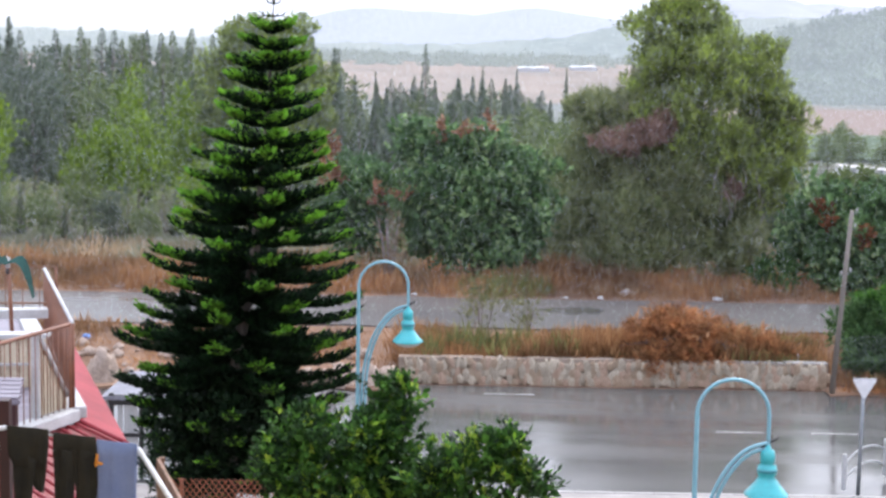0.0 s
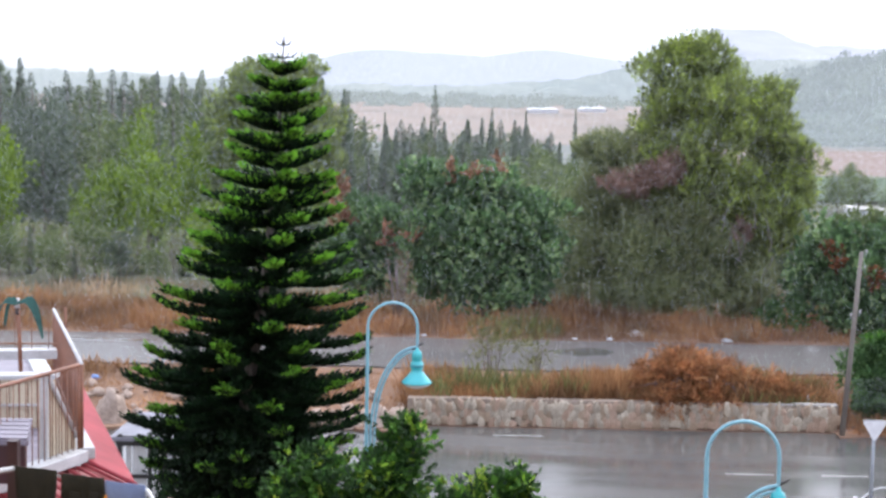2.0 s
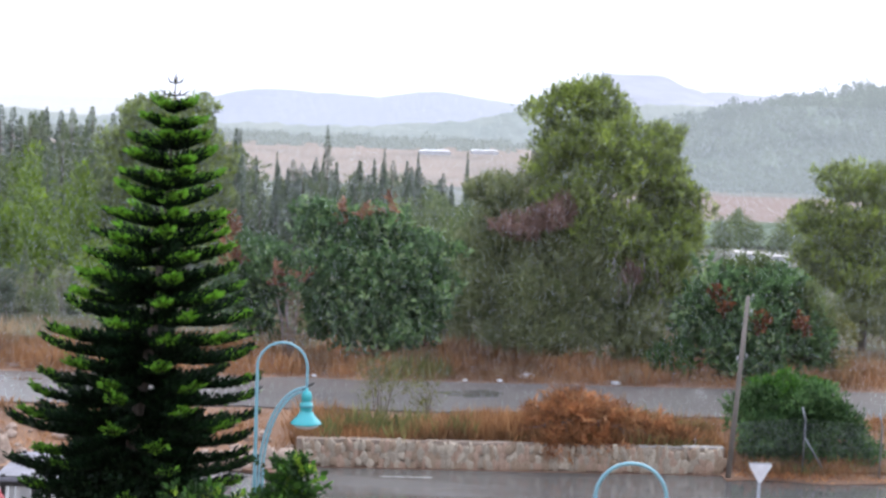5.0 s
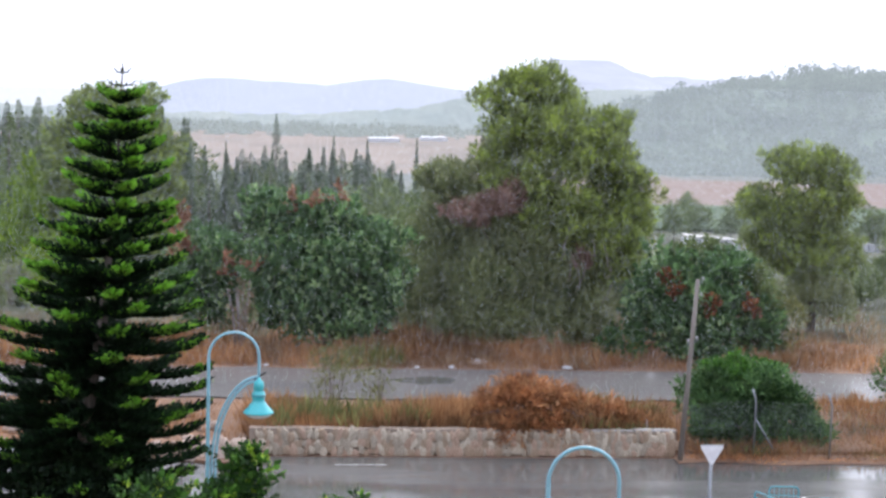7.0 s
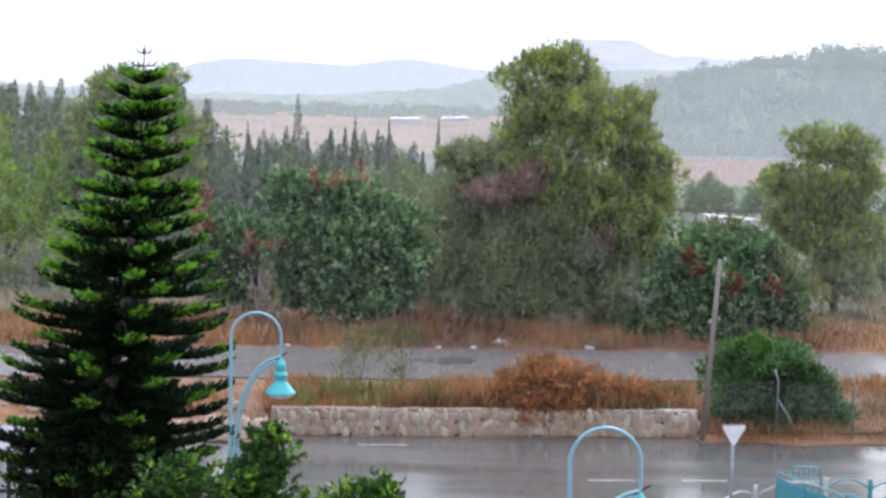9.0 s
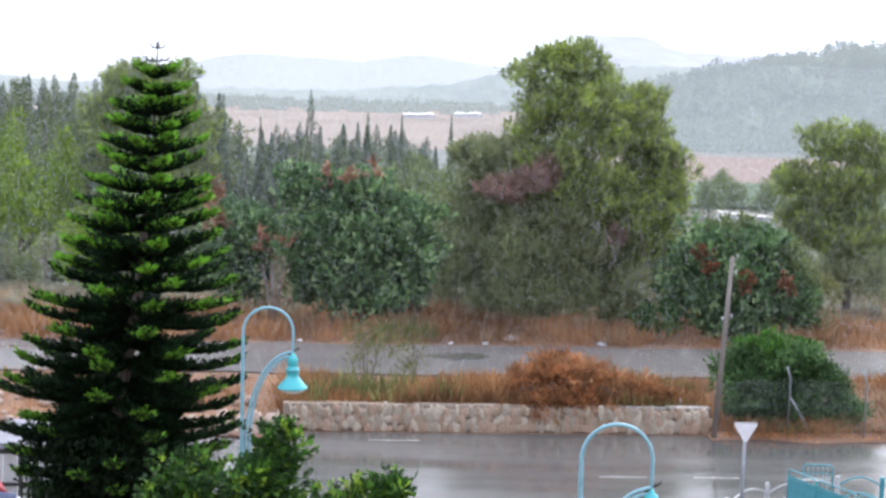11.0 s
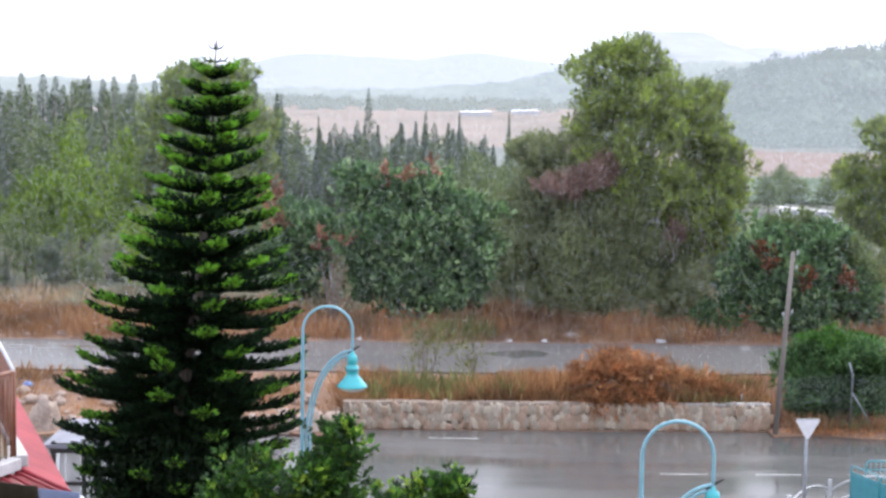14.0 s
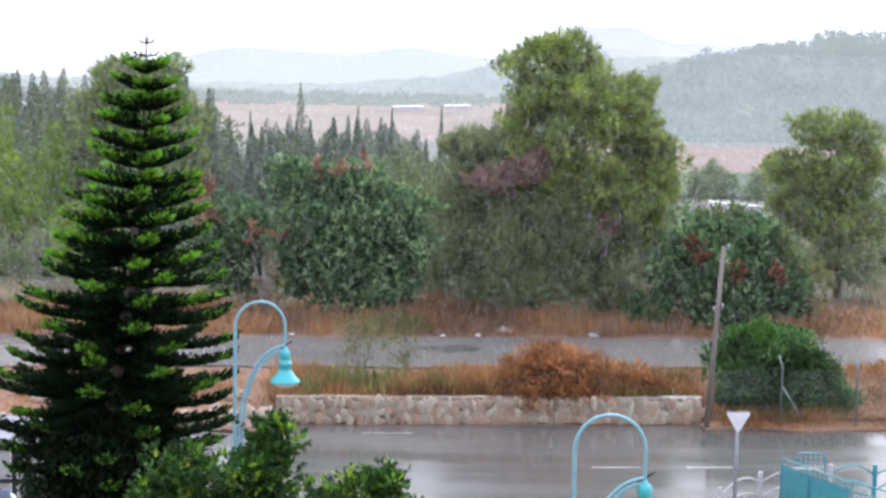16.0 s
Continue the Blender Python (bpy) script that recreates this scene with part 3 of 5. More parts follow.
# ---- utility pole ----
pole = thing("utility_pole", (12.75, 56.18, 0.00), "leaning grey weathered wooden utility pole with insulators", "utility pole")
px, pz = 13.08 - 12.71, 5.97
part("shaft", tube(bmesh.new(), [(-0.01, 0, -0.1), (px * 0.5, 0, pz * 0.5), (px, 0, pz)], [0.095, 0.08, 0.065], 12), M_POLE, pole)
for k, (t, s) in enumerate(((0.985, 1), (0.9, 1), (0.66, 1), (0.645, -1))):
    ins = part("bracket", tube(bmesh.new(), [(px * t, -0.05, pz * t), (px * t + 0.14 * s, -0.1, pz * t), (px * t + 0.14 * s, -0.1, pz * t + 0.08)], 0.012, 6), M_STEEL, pole)
    part("insulator", lathe(bmesh.new(), [(0.02, 0), (0.04, 0.02), (0.025, 0.04), (0.04, 0.06), (0.02, 0.1)], 10, (px * t + 0.14 * s, -0.1, pz * t + 0.08)), M_WHITE, ins)

# ---- give-way sign seen from behind ----
sx, sy = 10.65, 43.8
sign = thing("traffic_sign", (sx + 0.07, sy, 0.0), "grey back of a triangular give-way sign on a steel post", "traffic sign")
part("post", tube(bmesh.new(), [(0, 0, 0), (0.01, 0, 1.5), (0.02, 0, 2.98)], [0.055, 0.045, 0.04], 12), M_STEEL, sign)
bm = bmesh.new()
tri = [(-0.3, 3.02), (-0.26, 3.06), (0.26, 3.06), (0.3, 3.02), (0.035, 2.57), (-0.035, 2.57)]
va = [bm.verts.new((x + 0.02, -0.05, z)) for x, z in tri]
vb = [bm.verts.new((x + 0.02, -0.065, z)) for x, z in tri]
bm.faces.new(va[::-1])
bm.faces.new(vb)
for i in range(6):
    bm.faces.new((va[i], va[(i + 1) % 6], vb[(i + 1) % 6], vb[i]))
bmesh.ops.recalc_face_normals(bm, faces=bm.faces)
plate = part("sign_plate", bm, M_SIGN, sign, "pale grey triangular sheet")
part("rim", boxes(((0.6, 0.05, 0.02), (0.02, -0.04, 3.065))), M_STEEL, plate)
part("clamp", boxes(((0.1, 0.05, 0.04), (0.02, -0.02, 2.92))), M_STEEL, sign)

# ---- arched guard rail along the kerb ----
rail_posts = [(10.40, 44.02, 1.05), (11.83, 45.54, 1.10), (13.97, 46.38, 1.10), (15.18, 46.32, 1.10), (16.49, 45.98, 1.10)]
guard = thing("guard_rail", (0, 0, 0), "white and teal arched pedestrian guard rail on the pavement", "guard rail")
for i, (x, y, z) in enumerate(rail_posts):
    part("post", box(bmesh.new(), (0.1, 0.1, z - 0.12), (x, y, 0.12 + (z - 0.12) / 2), (0, 0, 8), 0.012), M_TEAL if i == 3 else M_WHITE, guard, "teal post" if i == 3 else "")
    if i:
        x0, y0, z0 = rail_posts[i - 1]
        for low in (0.0, 0.42):
            bm = bmesh.new()
            tube(bm, [(x0 + (x - x0) * t, y0 + (y - y0) * t, 0.78 - low + 0.3 * math.sin(math.pi * t) ** 0.75) for t in np.linspace(0, 1, 14)], 0.024, 8)
            part("arch_rail", bm, M_WHITE if i in (1, 2) else M_TEAL, guard)

# ---- teal barrier panels ----
def barrier(a, b, top, height, solid, label):
    a, b = Vector(a), Vector(b)
    w = (b - a).length
    t = thing("barrier_panel", (a.x, a.y, top - height), label, "barrier", "teal barrier panels", turn=math.degrees(math.atan2(b.y - a.y, b.x - a.x)))
    bm = bmesh.new()
    r = 0.12
    pts = [(0, 0, 0), (0, 0, height - r)] + [(r - r * math.cos(k), 0, height - r + r * math.sin(k)) for k in np.linspace(0.3, 1.57, 5)] + [(w - r + r * math.sin(k), 0, height - r + r * math.cos(k)) for k in np.linspace(0, 1.3, 5)] + [(w, 0, height - r), (w, 0, 0)]
    tube(bm, pts, 0.022, 8)
    part("frame", bm, M_TEAL, t)
    part("lower_rail", tube(bmesh.new(), [(0, 0, 0.18), (w, 0, 0.18)], 0.018, 8), M_TEAL, t)
    part("upper_rail", tube(bmesh.new(), [(0, 0, height - 0.24), (w, 0, height - 0.24)], 0.016, 8), M_TEAL, t)
    if solid:
        part("sheet", boxes(((w - 0.03, 0.012, height - 0.28), (w / 2, 0, height / 2 - 0.02)), ), M_TEAL, t, "flat teal sheet")
    else:
        n = max(3, int(w / 0.12))
        for i in range(1, n):
            part("bar", tube(bmesh.new(), [(w * i / n, 0, 0.18), (w * i / n, 0, height - 0.02)], 0.01, 6), M_TEAL, t)
    return t


BT = 1.45
barrier((12.42, 45.68, 1.45), (12.82, 44.45, 1.45), BT, 1.33, True, "teal sheet-metal barrier panel on the pavement")
barrier((12.84, 44.38, 1.45), (13.43, 42.98, 1.45), BT, 1.33, True, "teal sheet-metal barrier panel beside another")
barrier((13.51, 42.98, 1.45), (14.37, 41.54, 1.45), BT, 1.33, False, "teal barred barrier panel on the pavement")
barrier((12.96, 46.22, 1.45), (13.75, 46.15, 1.45), BT, 1.33, False, "teal barred barrier panel behind the sheets")

# ---- wire fence along the verge ----
fence = thing("wire_fence", (0, 0, 0), "sagging wire fence on grey angled steel posts", "fence")
fposts = [(15.41, 57.07, 0.10), (17.74, 56.28, 0.10), (20.1, 55.6, 0.1), (22.6, 55.4, 0.1)]
for i, (x, y, z) in enumerate(fposts):
    part("fence_post", tube(bmesh.new(), [(x, y, z - 0.1), (x + 0.03, y, z + 1.75), (x - 0.02, y, z + 1.9), (x - 0.1, y, z + 2.15)], 0.03, 8), M_STEEL, fence)
    if i:
        x0, y0, z0 = fposts[i - 1]
        for h in (0.1, 0.95, 1.75):
            part("wire", tube(bmesh.new(), [(x0, y0, z0 + h), ((x + x0) / 2, (y + y0) / 2, z0 + h - 0.04), (x, y, z + h)], 0.003, 4), M_STEEL, fence)
net = [(12.95, 56.6, 0.1)] + fposts
for (x0, y0, z0), (x1, y1, z1) in zip(net, net[1:]):
    bm, w = bmesh.new(), math.hypot(x1 - x0, y1 - y0)
    for u in np.arange(-1.65, w, 0.11):
        for s in (0, 1):
            a, b = max(0.0, u), min(w, u + 1.65)
            za, zb = (0.1 + a - u, 0.1 + b - u) if s == 0 else (1.75 - (a - u), 1.75 - (b - u))
            tube(bm, [(x0 + (x1 - x0) * a / w, y0 + (y1 - y0) * a / w, za), (x0 + (x1 - x0) * b / w, y0 + (y1 - y0) * b / w, zb)], 0.0017, 3)
    tagged(part("chain_link", bm, M_STEEL, fence, "grey diamond wire netting"), kind="stuff")
x, y, z = fposts[0]
part("brace", tube(bmesh.new(), [(x + 0.03, y, z + 1.15), (x + 0.78, y, z - 0.05)], 0.03, 8), M_STEEL, fence)
for h in (0.1, 0.95, 1.75):
    part("wire", tube(bmesh.new(), [(12.9, 56.6, h), (x, y, z + h)], 0.003, 4), M_STEEL, fence)


# ---- Norfolk pine ----
def branch_mesh(rng, length, high, fresh):
    """One frond: rope-like branchlets in an upswept V along a curved axis, bright at its end as this year's growth;
    high on the tree also bright along its upper edge.
    high: 0 low on the tree, 1 at the top; fresh: how much new growth it carries."""
    pairs = int(10 + 34 * length)
    s = np.repeat(np.linspace(0.05, 1.0, pairs) ** 0.9, 3) + rng.normal(0, 0.012, 3 * pairs)
    s = np.clip(s, 0.02, 1.0)
    n = len(s)
    side = np.tile([-1.0, 1.0, 0.0], pairs) + rng.normal(0, 0.12, n)
    def rise(t):
        return length * ((0.06 * high - 0.13 * (1 - high)) * t + 0.27 * high * t ** 2 + 0.19 * (1 - high) * t ** 3)
    axis = np.stack([s * length, np.zeros(n), rise(s)], 1)
    plump = (0.19 + 0.075 * min(2.0, length)) * (1.0 - 0.1 * s) * np.minimum(1.0, 0.45 + 1.6 * s)
    sail = 0.16 + 1.0 * (rise(1.0) - rise(s))
    reach = ((1 - high) * plump + high * sail) * rng.uniform(0.8, 1.15, n)
    way = unit(np.stack([0.75 + 0.35 * s, 0.8 * side, np.where(np.abs(side) < 0.5, 0.75, 0.42 + 0.25 * high) + 0 * s], 1) + rng.normal(0, 0.08, (n, 3)))
    out, tip = [], []
    for k in range(5):
        f = (k + 0.1) / 5
        base = axis + way * (reach * f)[:, None] + np.array([0, 0, 1.0]) * (0.25 * reach * f * f)[:, None]
        out.append(leaf_quads(rng, base, way + rng.normal(0, 0.2, (n, 3)) + np.array([0, 0, 0.15]), 0.14, 0.055))
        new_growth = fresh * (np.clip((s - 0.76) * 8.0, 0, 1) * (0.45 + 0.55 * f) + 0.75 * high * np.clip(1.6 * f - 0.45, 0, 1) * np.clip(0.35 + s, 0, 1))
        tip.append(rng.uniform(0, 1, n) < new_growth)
    wood = np.linspace(0, 1, 9)
    spine = np.stack([wood * length, 0 * wood, rise(wood)], 1)
    r0 = np.array([0, 0.014, 0.0]) * (1.1 - wood)[:, None]
    spine_q = np.stack([spine[:-1] - r0[:-1], spine[1:] - r0[1:], spine[1:] + r0[1:], spine[:-1] + r0[:-1]], 1)
    q = np.concatenate(out + [spine_q])
    return quad_mesh("branch", q, [L_ARAU, L_ARAU_TIP], np.concatenate(tip + [np.zeros(8, bool)]).astype(int))


rng = np.random.default_rng(11)
TREE_Y = 40.0
bx, tz = -4.85, 12.33


def stem(h):
    """How far the bent trunk stands from its foot at height h."""
    return float(np.interp(h, [0, 4.0, 6.6, 8.3, 10.0, 12.33], [0, 0.27, 0.68, 0.82, 0.98, 1.08]))


arau = thing("norfolk_pine", (bx, TREE_Y, 0.0), "tall dark green Norfolk pine with tiered branches and bright tips", "tree")
part("trunk", tube(bmesh.new(), [(stem(h), 0, h) for h in (-0.1, 2.0, 4.0, 6.6, 8.3, 10.0, tz)], [0.2, 0.18, 0.15, 0.11, 0.08, 0.045, 0.012], 10), M_BARK, arau)
z = 1.0
while z < tz - 0.55:
    below = tz - z
    reach = float(np.interp(below, [0.5, 1.0, 2.3, 3.4, 4.1, 5.3, 8.0, 9.2, 9.7, 11.4], [0.32, 0.52, 1.02, 1.3, 1.62, 1.98, 2.6, 2.68, 2.25, 1.4]))
    hi = max(0.0, min(1.0, (z - 5.5) / 5.0))
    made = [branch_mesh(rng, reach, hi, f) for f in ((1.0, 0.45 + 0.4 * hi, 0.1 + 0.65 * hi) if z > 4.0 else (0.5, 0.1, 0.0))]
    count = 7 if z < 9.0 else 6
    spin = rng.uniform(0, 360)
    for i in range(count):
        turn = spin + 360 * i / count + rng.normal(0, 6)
        # branches turned to the camera get the fullest bright tips
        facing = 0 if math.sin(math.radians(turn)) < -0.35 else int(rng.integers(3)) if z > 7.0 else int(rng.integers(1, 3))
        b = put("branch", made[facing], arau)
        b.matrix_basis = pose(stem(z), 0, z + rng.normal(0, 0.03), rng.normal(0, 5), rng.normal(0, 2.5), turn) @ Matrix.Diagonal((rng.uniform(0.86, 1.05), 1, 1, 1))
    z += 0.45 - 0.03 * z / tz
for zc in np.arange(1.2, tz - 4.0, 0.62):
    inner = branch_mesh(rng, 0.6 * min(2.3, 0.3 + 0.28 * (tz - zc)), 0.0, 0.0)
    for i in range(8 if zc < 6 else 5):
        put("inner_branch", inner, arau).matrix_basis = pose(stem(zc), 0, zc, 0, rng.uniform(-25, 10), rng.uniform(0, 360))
for zt, rr in ((tz - 0.22, 0.2), (tz - 0.5, 0.36)):
    for i in range(4):
        a = math.radians(20 + 90 * i + zt * 50)
        part("shoot", tube(bmesh.new(), [(stem(zt), 0, zt), (stem(zt) + rr * 0.6 * math.cos(a), rr * 0.6 * math.sin(a), zt + 0.03), (stem(zt) + rr * math.cos(a), rr * math.sin(a), zt + 0.14)], [0.014, 0.02, 0.006], 6), L_ARAU, arau)


# ---- broad trees, each a trunk with limbs and a crown of many leaves ----
def tree(name, at, blobs, mat, label, clump, per, leaf, height, r0=0.2, limbs=8, cover=1.0, rise=0.5, seed=1, category="tree", group="", shell=0.7, lean=(0, 0), spread=2.0, extra=(), bark=None, start=0.3, lumps=False, weights=(0.42, 0.36, 0.22), core=0.0, boughs=9, bough=(0.25, 0.55), needles=False):
    """core: how densely leaves of the second material, darker on pines and carobs to paint shade into the gaps, fill
    the inside; needles: shoots of fine needles in place of broad leaves.
    """
    r = np.random.default_rng(seed)
    t = thing(name, at, label, category, group)
    put("trunk", trunk_mesh(r, height, r0, r0 * 0.3, limbs, lean, spread, bark, start), t)
    own = [(b[0] - at[0], b[1] - at[1], b[2] - at[2], *b[3:]) for b in blobs]
    bl = lumpy(r, own, boughs, bough) if lumps else own
    mats = mat if isinstance(mat, list) else [mat]
    if needles:
        q, shade = plume_quads(r, bl, clump, per, leaf, cover, weights, rise, shell)
    else:
        q, shade = crown_quads(r, bl, clump, per, leaf, cover, rise, shell, shaded=True, weights=weights)
    # on pines and carobs this inner fill is darker: shade put into its colour
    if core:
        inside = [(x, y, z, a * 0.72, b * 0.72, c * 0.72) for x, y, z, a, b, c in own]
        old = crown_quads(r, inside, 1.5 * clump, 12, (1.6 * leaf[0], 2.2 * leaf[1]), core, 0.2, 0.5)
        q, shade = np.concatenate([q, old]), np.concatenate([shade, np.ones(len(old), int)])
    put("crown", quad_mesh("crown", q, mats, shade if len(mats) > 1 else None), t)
    for nm, bl, m, lab in extra:
        bl = [(b[0] - at[0], b[1] - at[1], b[2] - at[2], *b[3:]) for b in bl]
        for one in ([[b] for b in bl] if nm == "red_sprig" else [bl]):
            ms = m if isinstance(m, list) else [m]
            if needles:
                q, shade = plume_quads(r, lumpy(r, one) if lumps and nm != "red_sprig" else one, clump, per, leaf, cover * (2.5 if nm == "red_sprig" else 1.15), weights, rise, shell)
            else:
                q, shade = crown_quads(r, lumpy(r, one) if lumps and nm != "red_sprig" else one, clump, per, leaf, cover, rise, shell, shaded=True)
            tagged(put(nm, quad_mesh(nm, q, ms, shade if len(ms) > 1 else None), t), lab, kind="stuff" if nm == "red_sprig" else "")
    return t


# large Aleppo pine
tree("aleppo_pine", (9.38, 76.00, 0.81), [
    (9.87, 76.00, 11.49, 1.75, 1.6, 1.3), (10.89, 76.50, 11.75, 1.5, 1.5, 1.3), (9.49, 75.50, 10.19, 1.5, 1.6, 1.2), (11.21, 75.00, 10.11, 1.6, 1.8, 1.4),
    (12.64, 75.50, 9.17, 1.7, 1.8, 1.7), (13.64, 76.00, 10.13, 1.0, 1.2, 1.0), (14.02, 75.50, 7.52, 1.6, 1.7, 1.6), (14.89, 76.00, 6.42, 0.95, 1.3, 1.3),
    (10.87, 74.60, 8.23, 1.9, 1.8, 1.4), (13.16, 75.00, 5.86, 1.9, 1.8, 1.5), (11.14, 74.40, 6.35, 1.6, 1.5, 1.3), (13.97, 75.20, 4.66, 1.3, 1.6, 1.2), (13.7, 75.5, 8.9, 1.0, 1.3, 1.0), (14.3, 75.5, 7.9, 0.9, 1.2, 0.9), (8.9, 76.0, 8.8, 1.0, 1.2, 0.9), (9.3, 75.4, 7.7, 1.1, 1.2, 0.8), (14.7, 75.5, 6.7, 0.8, 1.1, 1.0)],
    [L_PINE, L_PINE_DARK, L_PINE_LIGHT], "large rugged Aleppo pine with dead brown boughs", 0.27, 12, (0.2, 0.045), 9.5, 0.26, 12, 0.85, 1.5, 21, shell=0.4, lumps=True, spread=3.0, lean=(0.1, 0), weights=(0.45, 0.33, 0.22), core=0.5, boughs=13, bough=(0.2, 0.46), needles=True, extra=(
        ("lower_crown", [(6.4, 76.8, 6.3, 1.3, 1.2, 1.4), (7.7, 76.4, 6.9, 1.3, 1.2, 1.2), (8.5, 75.6, 5.2, 1.3, 1.2, 1.2), (9.4, 74.7, 1.9, 1.4, 1.1, 1.1), (11.9, 75.0, 1.6, 1.5, 1.1, 0.9), (11.94, 76.00, 4.30, 1.8, 1.2, 1.3), (9.77, 76.50, 5.68, 1.6, 1.2, 1.4), (8.09, 76.50, 4.91, 1.5, 1.2, 1.4), (5.54, 77.00, 0.85, 1.0, 1.0, 0.8), (6.82, 77.00, 8.08, 1.2, 1.3, 0.8), (6.33, 77.00, 7.78, 1.0, 1.2, 0.9), (8.11, 76.50, 8.03, 1.2, 1.3, 0.9), (6.30, 77.00, 4.59, 1.4, 1.4, 2.2), (6.25, 77.00, 2.11, 1.3, 1.4, 1.6), (8.86, 74.50, 3.92, 1.7, 1.5, 1.1), (8.04, 74.20, 2.62, 1.3, 1.3, 1.0), (10.65, 75.00, 2.69, 1.8, 1.5, 1.6), (12.89, 75.40, 2.43, 1.7, 1.5, 1.6), (10.04, 74.80, 5.59, 1.2, 1.3, 1.1), (7.35, 75.50, 1.83, 1.4, 1.4, 0.9)], [L_PINE_GREY, L_PINE_DARK, L_PINE_GREY], "thin grey-green lower boughs"),
        ("dead_bough", [(8.73, 74.20, 6.92, 1.0, 0.8, 0.55), (7.58, 74.40, 6.48, 1.1, 0.8, 0.5), (9.32, 74.30, 7.40, 0.6, 0.6, 0.7), (12.25, 74.0, 4.6, 0.3, 0.4, 0.5)], L_DEAD, "dead red-brown needles")))

# carob trees
tree("carob_tree", (1.55, 75.00, 0.83), [
    (0.25, 75.50, 5.84, 1.9, 1.8, 1.4), (1.69, 75.50, 6.10, 1.7, 1.7, 1.3), (3.02, 75.00, 5.09, 1.7, 1.7, 1.6), (-0.20, 74.60, 4.23, 1.8, 1.7, 1.5), (1.70, 74.20, 4.07, 2.0, 1.8, 1.6),
    (3.65, 74.80, 3.31, 1.2, 1.5, 1.5), (0.55, 74.40, 2.35, 1.9, 1.5, 1.3), (2.70, 74.40, 2.26, 1.7, 1.5, 1.2), (-0.96, 75.80, 6.40, 1.1, 1.2, 1.1), (-0.77, 74.80, 2.75, 1.1, 1.2, 1.2)],
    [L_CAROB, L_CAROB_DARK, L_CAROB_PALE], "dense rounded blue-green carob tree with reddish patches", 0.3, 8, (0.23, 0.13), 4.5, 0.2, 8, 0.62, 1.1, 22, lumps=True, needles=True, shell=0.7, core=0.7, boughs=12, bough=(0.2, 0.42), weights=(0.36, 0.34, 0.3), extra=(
        ("red_sprig", [(-0.05, 74.60, 6.86, 0.12, 0.2, 0.36), (2.03, 74.40, 7.03, 0.12, 0.2, 0.5), (-1.56, 73.40, 4.33, 0.15, 0.2, 0.2), (0.99, 74.20, 6.95, 0.09, 0.2, 0.3), (-2.58, 73.20, 4.29, 0.15, 0.2, 0.36)], L_REDTIP, "reddish-brown new shoots"),))
tree("carob_tree", (-3.42, 78.00, 1.30), [(-3.45, 78.00, 4.32, 1.4, 1.4, 1.4), (-4.31, 78.00, 3.18, 1.2, 1.3, 1.5), (-2.67, 77.60, 3.00, 1.2, 1.2, 1.3), (-3.18, 78.00, 2.07, 1.4, 1.3, 0.9)],
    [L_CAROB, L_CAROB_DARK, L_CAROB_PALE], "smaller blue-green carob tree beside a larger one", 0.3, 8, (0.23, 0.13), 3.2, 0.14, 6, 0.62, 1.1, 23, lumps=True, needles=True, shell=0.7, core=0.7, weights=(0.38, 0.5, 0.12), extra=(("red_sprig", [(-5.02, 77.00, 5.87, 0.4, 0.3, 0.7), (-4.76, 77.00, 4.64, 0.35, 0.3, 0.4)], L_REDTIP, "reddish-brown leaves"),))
tree("carob_tree", (16.91, 73.00, 0.48), [(16.07, 73.00, 4.06, 1.7, 1.6, 1.5), (17.81, 73.30, 4.16, 1.7, 1.6, 1.4), (15.11, 72.80, 2.65, 1.3, 1.4, 1.5), (16.66, 72.20, 2.50, 1.8, 1.6, 1.6), (18.88, 73.00, 2.65, 1.4, 1.5, 1.5), (17.22, 72.40, 1.29, 1.6, 1.4, 0.8), (19.85, 73.40, 2.12, 0.9, 1.1, 1.2)],
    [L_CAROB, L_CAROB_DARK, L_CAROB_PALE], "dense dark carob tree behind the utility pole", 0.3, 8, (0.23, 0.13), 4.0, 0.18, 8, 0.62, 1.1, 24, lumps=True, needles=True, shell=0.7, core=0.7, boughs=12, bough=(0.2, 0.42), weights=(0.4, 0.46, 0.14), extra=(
        ("young_top", [(17.4, 73.4, 5.0, 1.4, 1.0, 0.55), (18.9, 73.2, 4.2, 1.0, 1.0, 0.7), (19.9, 73.2, 3.0, 0.8, 0.9, 0.9)], L_WOOD_A, "yellowish green young growth"),
        ("red_sprig", [(15.5, 71.3, 4.0, 0.3, 0.3, 0.5), (17.1, 70.8, 3.2, 0.25, 0.3, 0.4), (18.9, 71.6, 3.0, 0.2, 0.3, 0.3)], L_RUSTDARK, "dull brown dead sprigs")))
tree("light_shrub", (21.06, 74.00, 0.58), [(21.12, 74.00, 2.05, 0.85, 0.9, 1.1), (20.57, 74.30, 2.49, 0.6, 0.7, 0.8)], L_WEED, "small bright green shrub beside a carob tree", 0.3, 18, (0.2, 0.07), 1.6, 0.06, 4, 0.9, 0.6, 25, "shrub")
tree("leafy_shrub", (13.92, 72.50, 0.66), [(13.86, 72.30, 1.47, 0.85, 0.8, 0.75), (13.31, 72.50, 1.25, 0.6, 0.7, 0.6)], L_SHRUB, "low green shrub at the foot of the trees", 0.28, 18, (0.2, 0.08), 1.0, 0.05, 3, 1.0, 0.6, 26, "shrub")

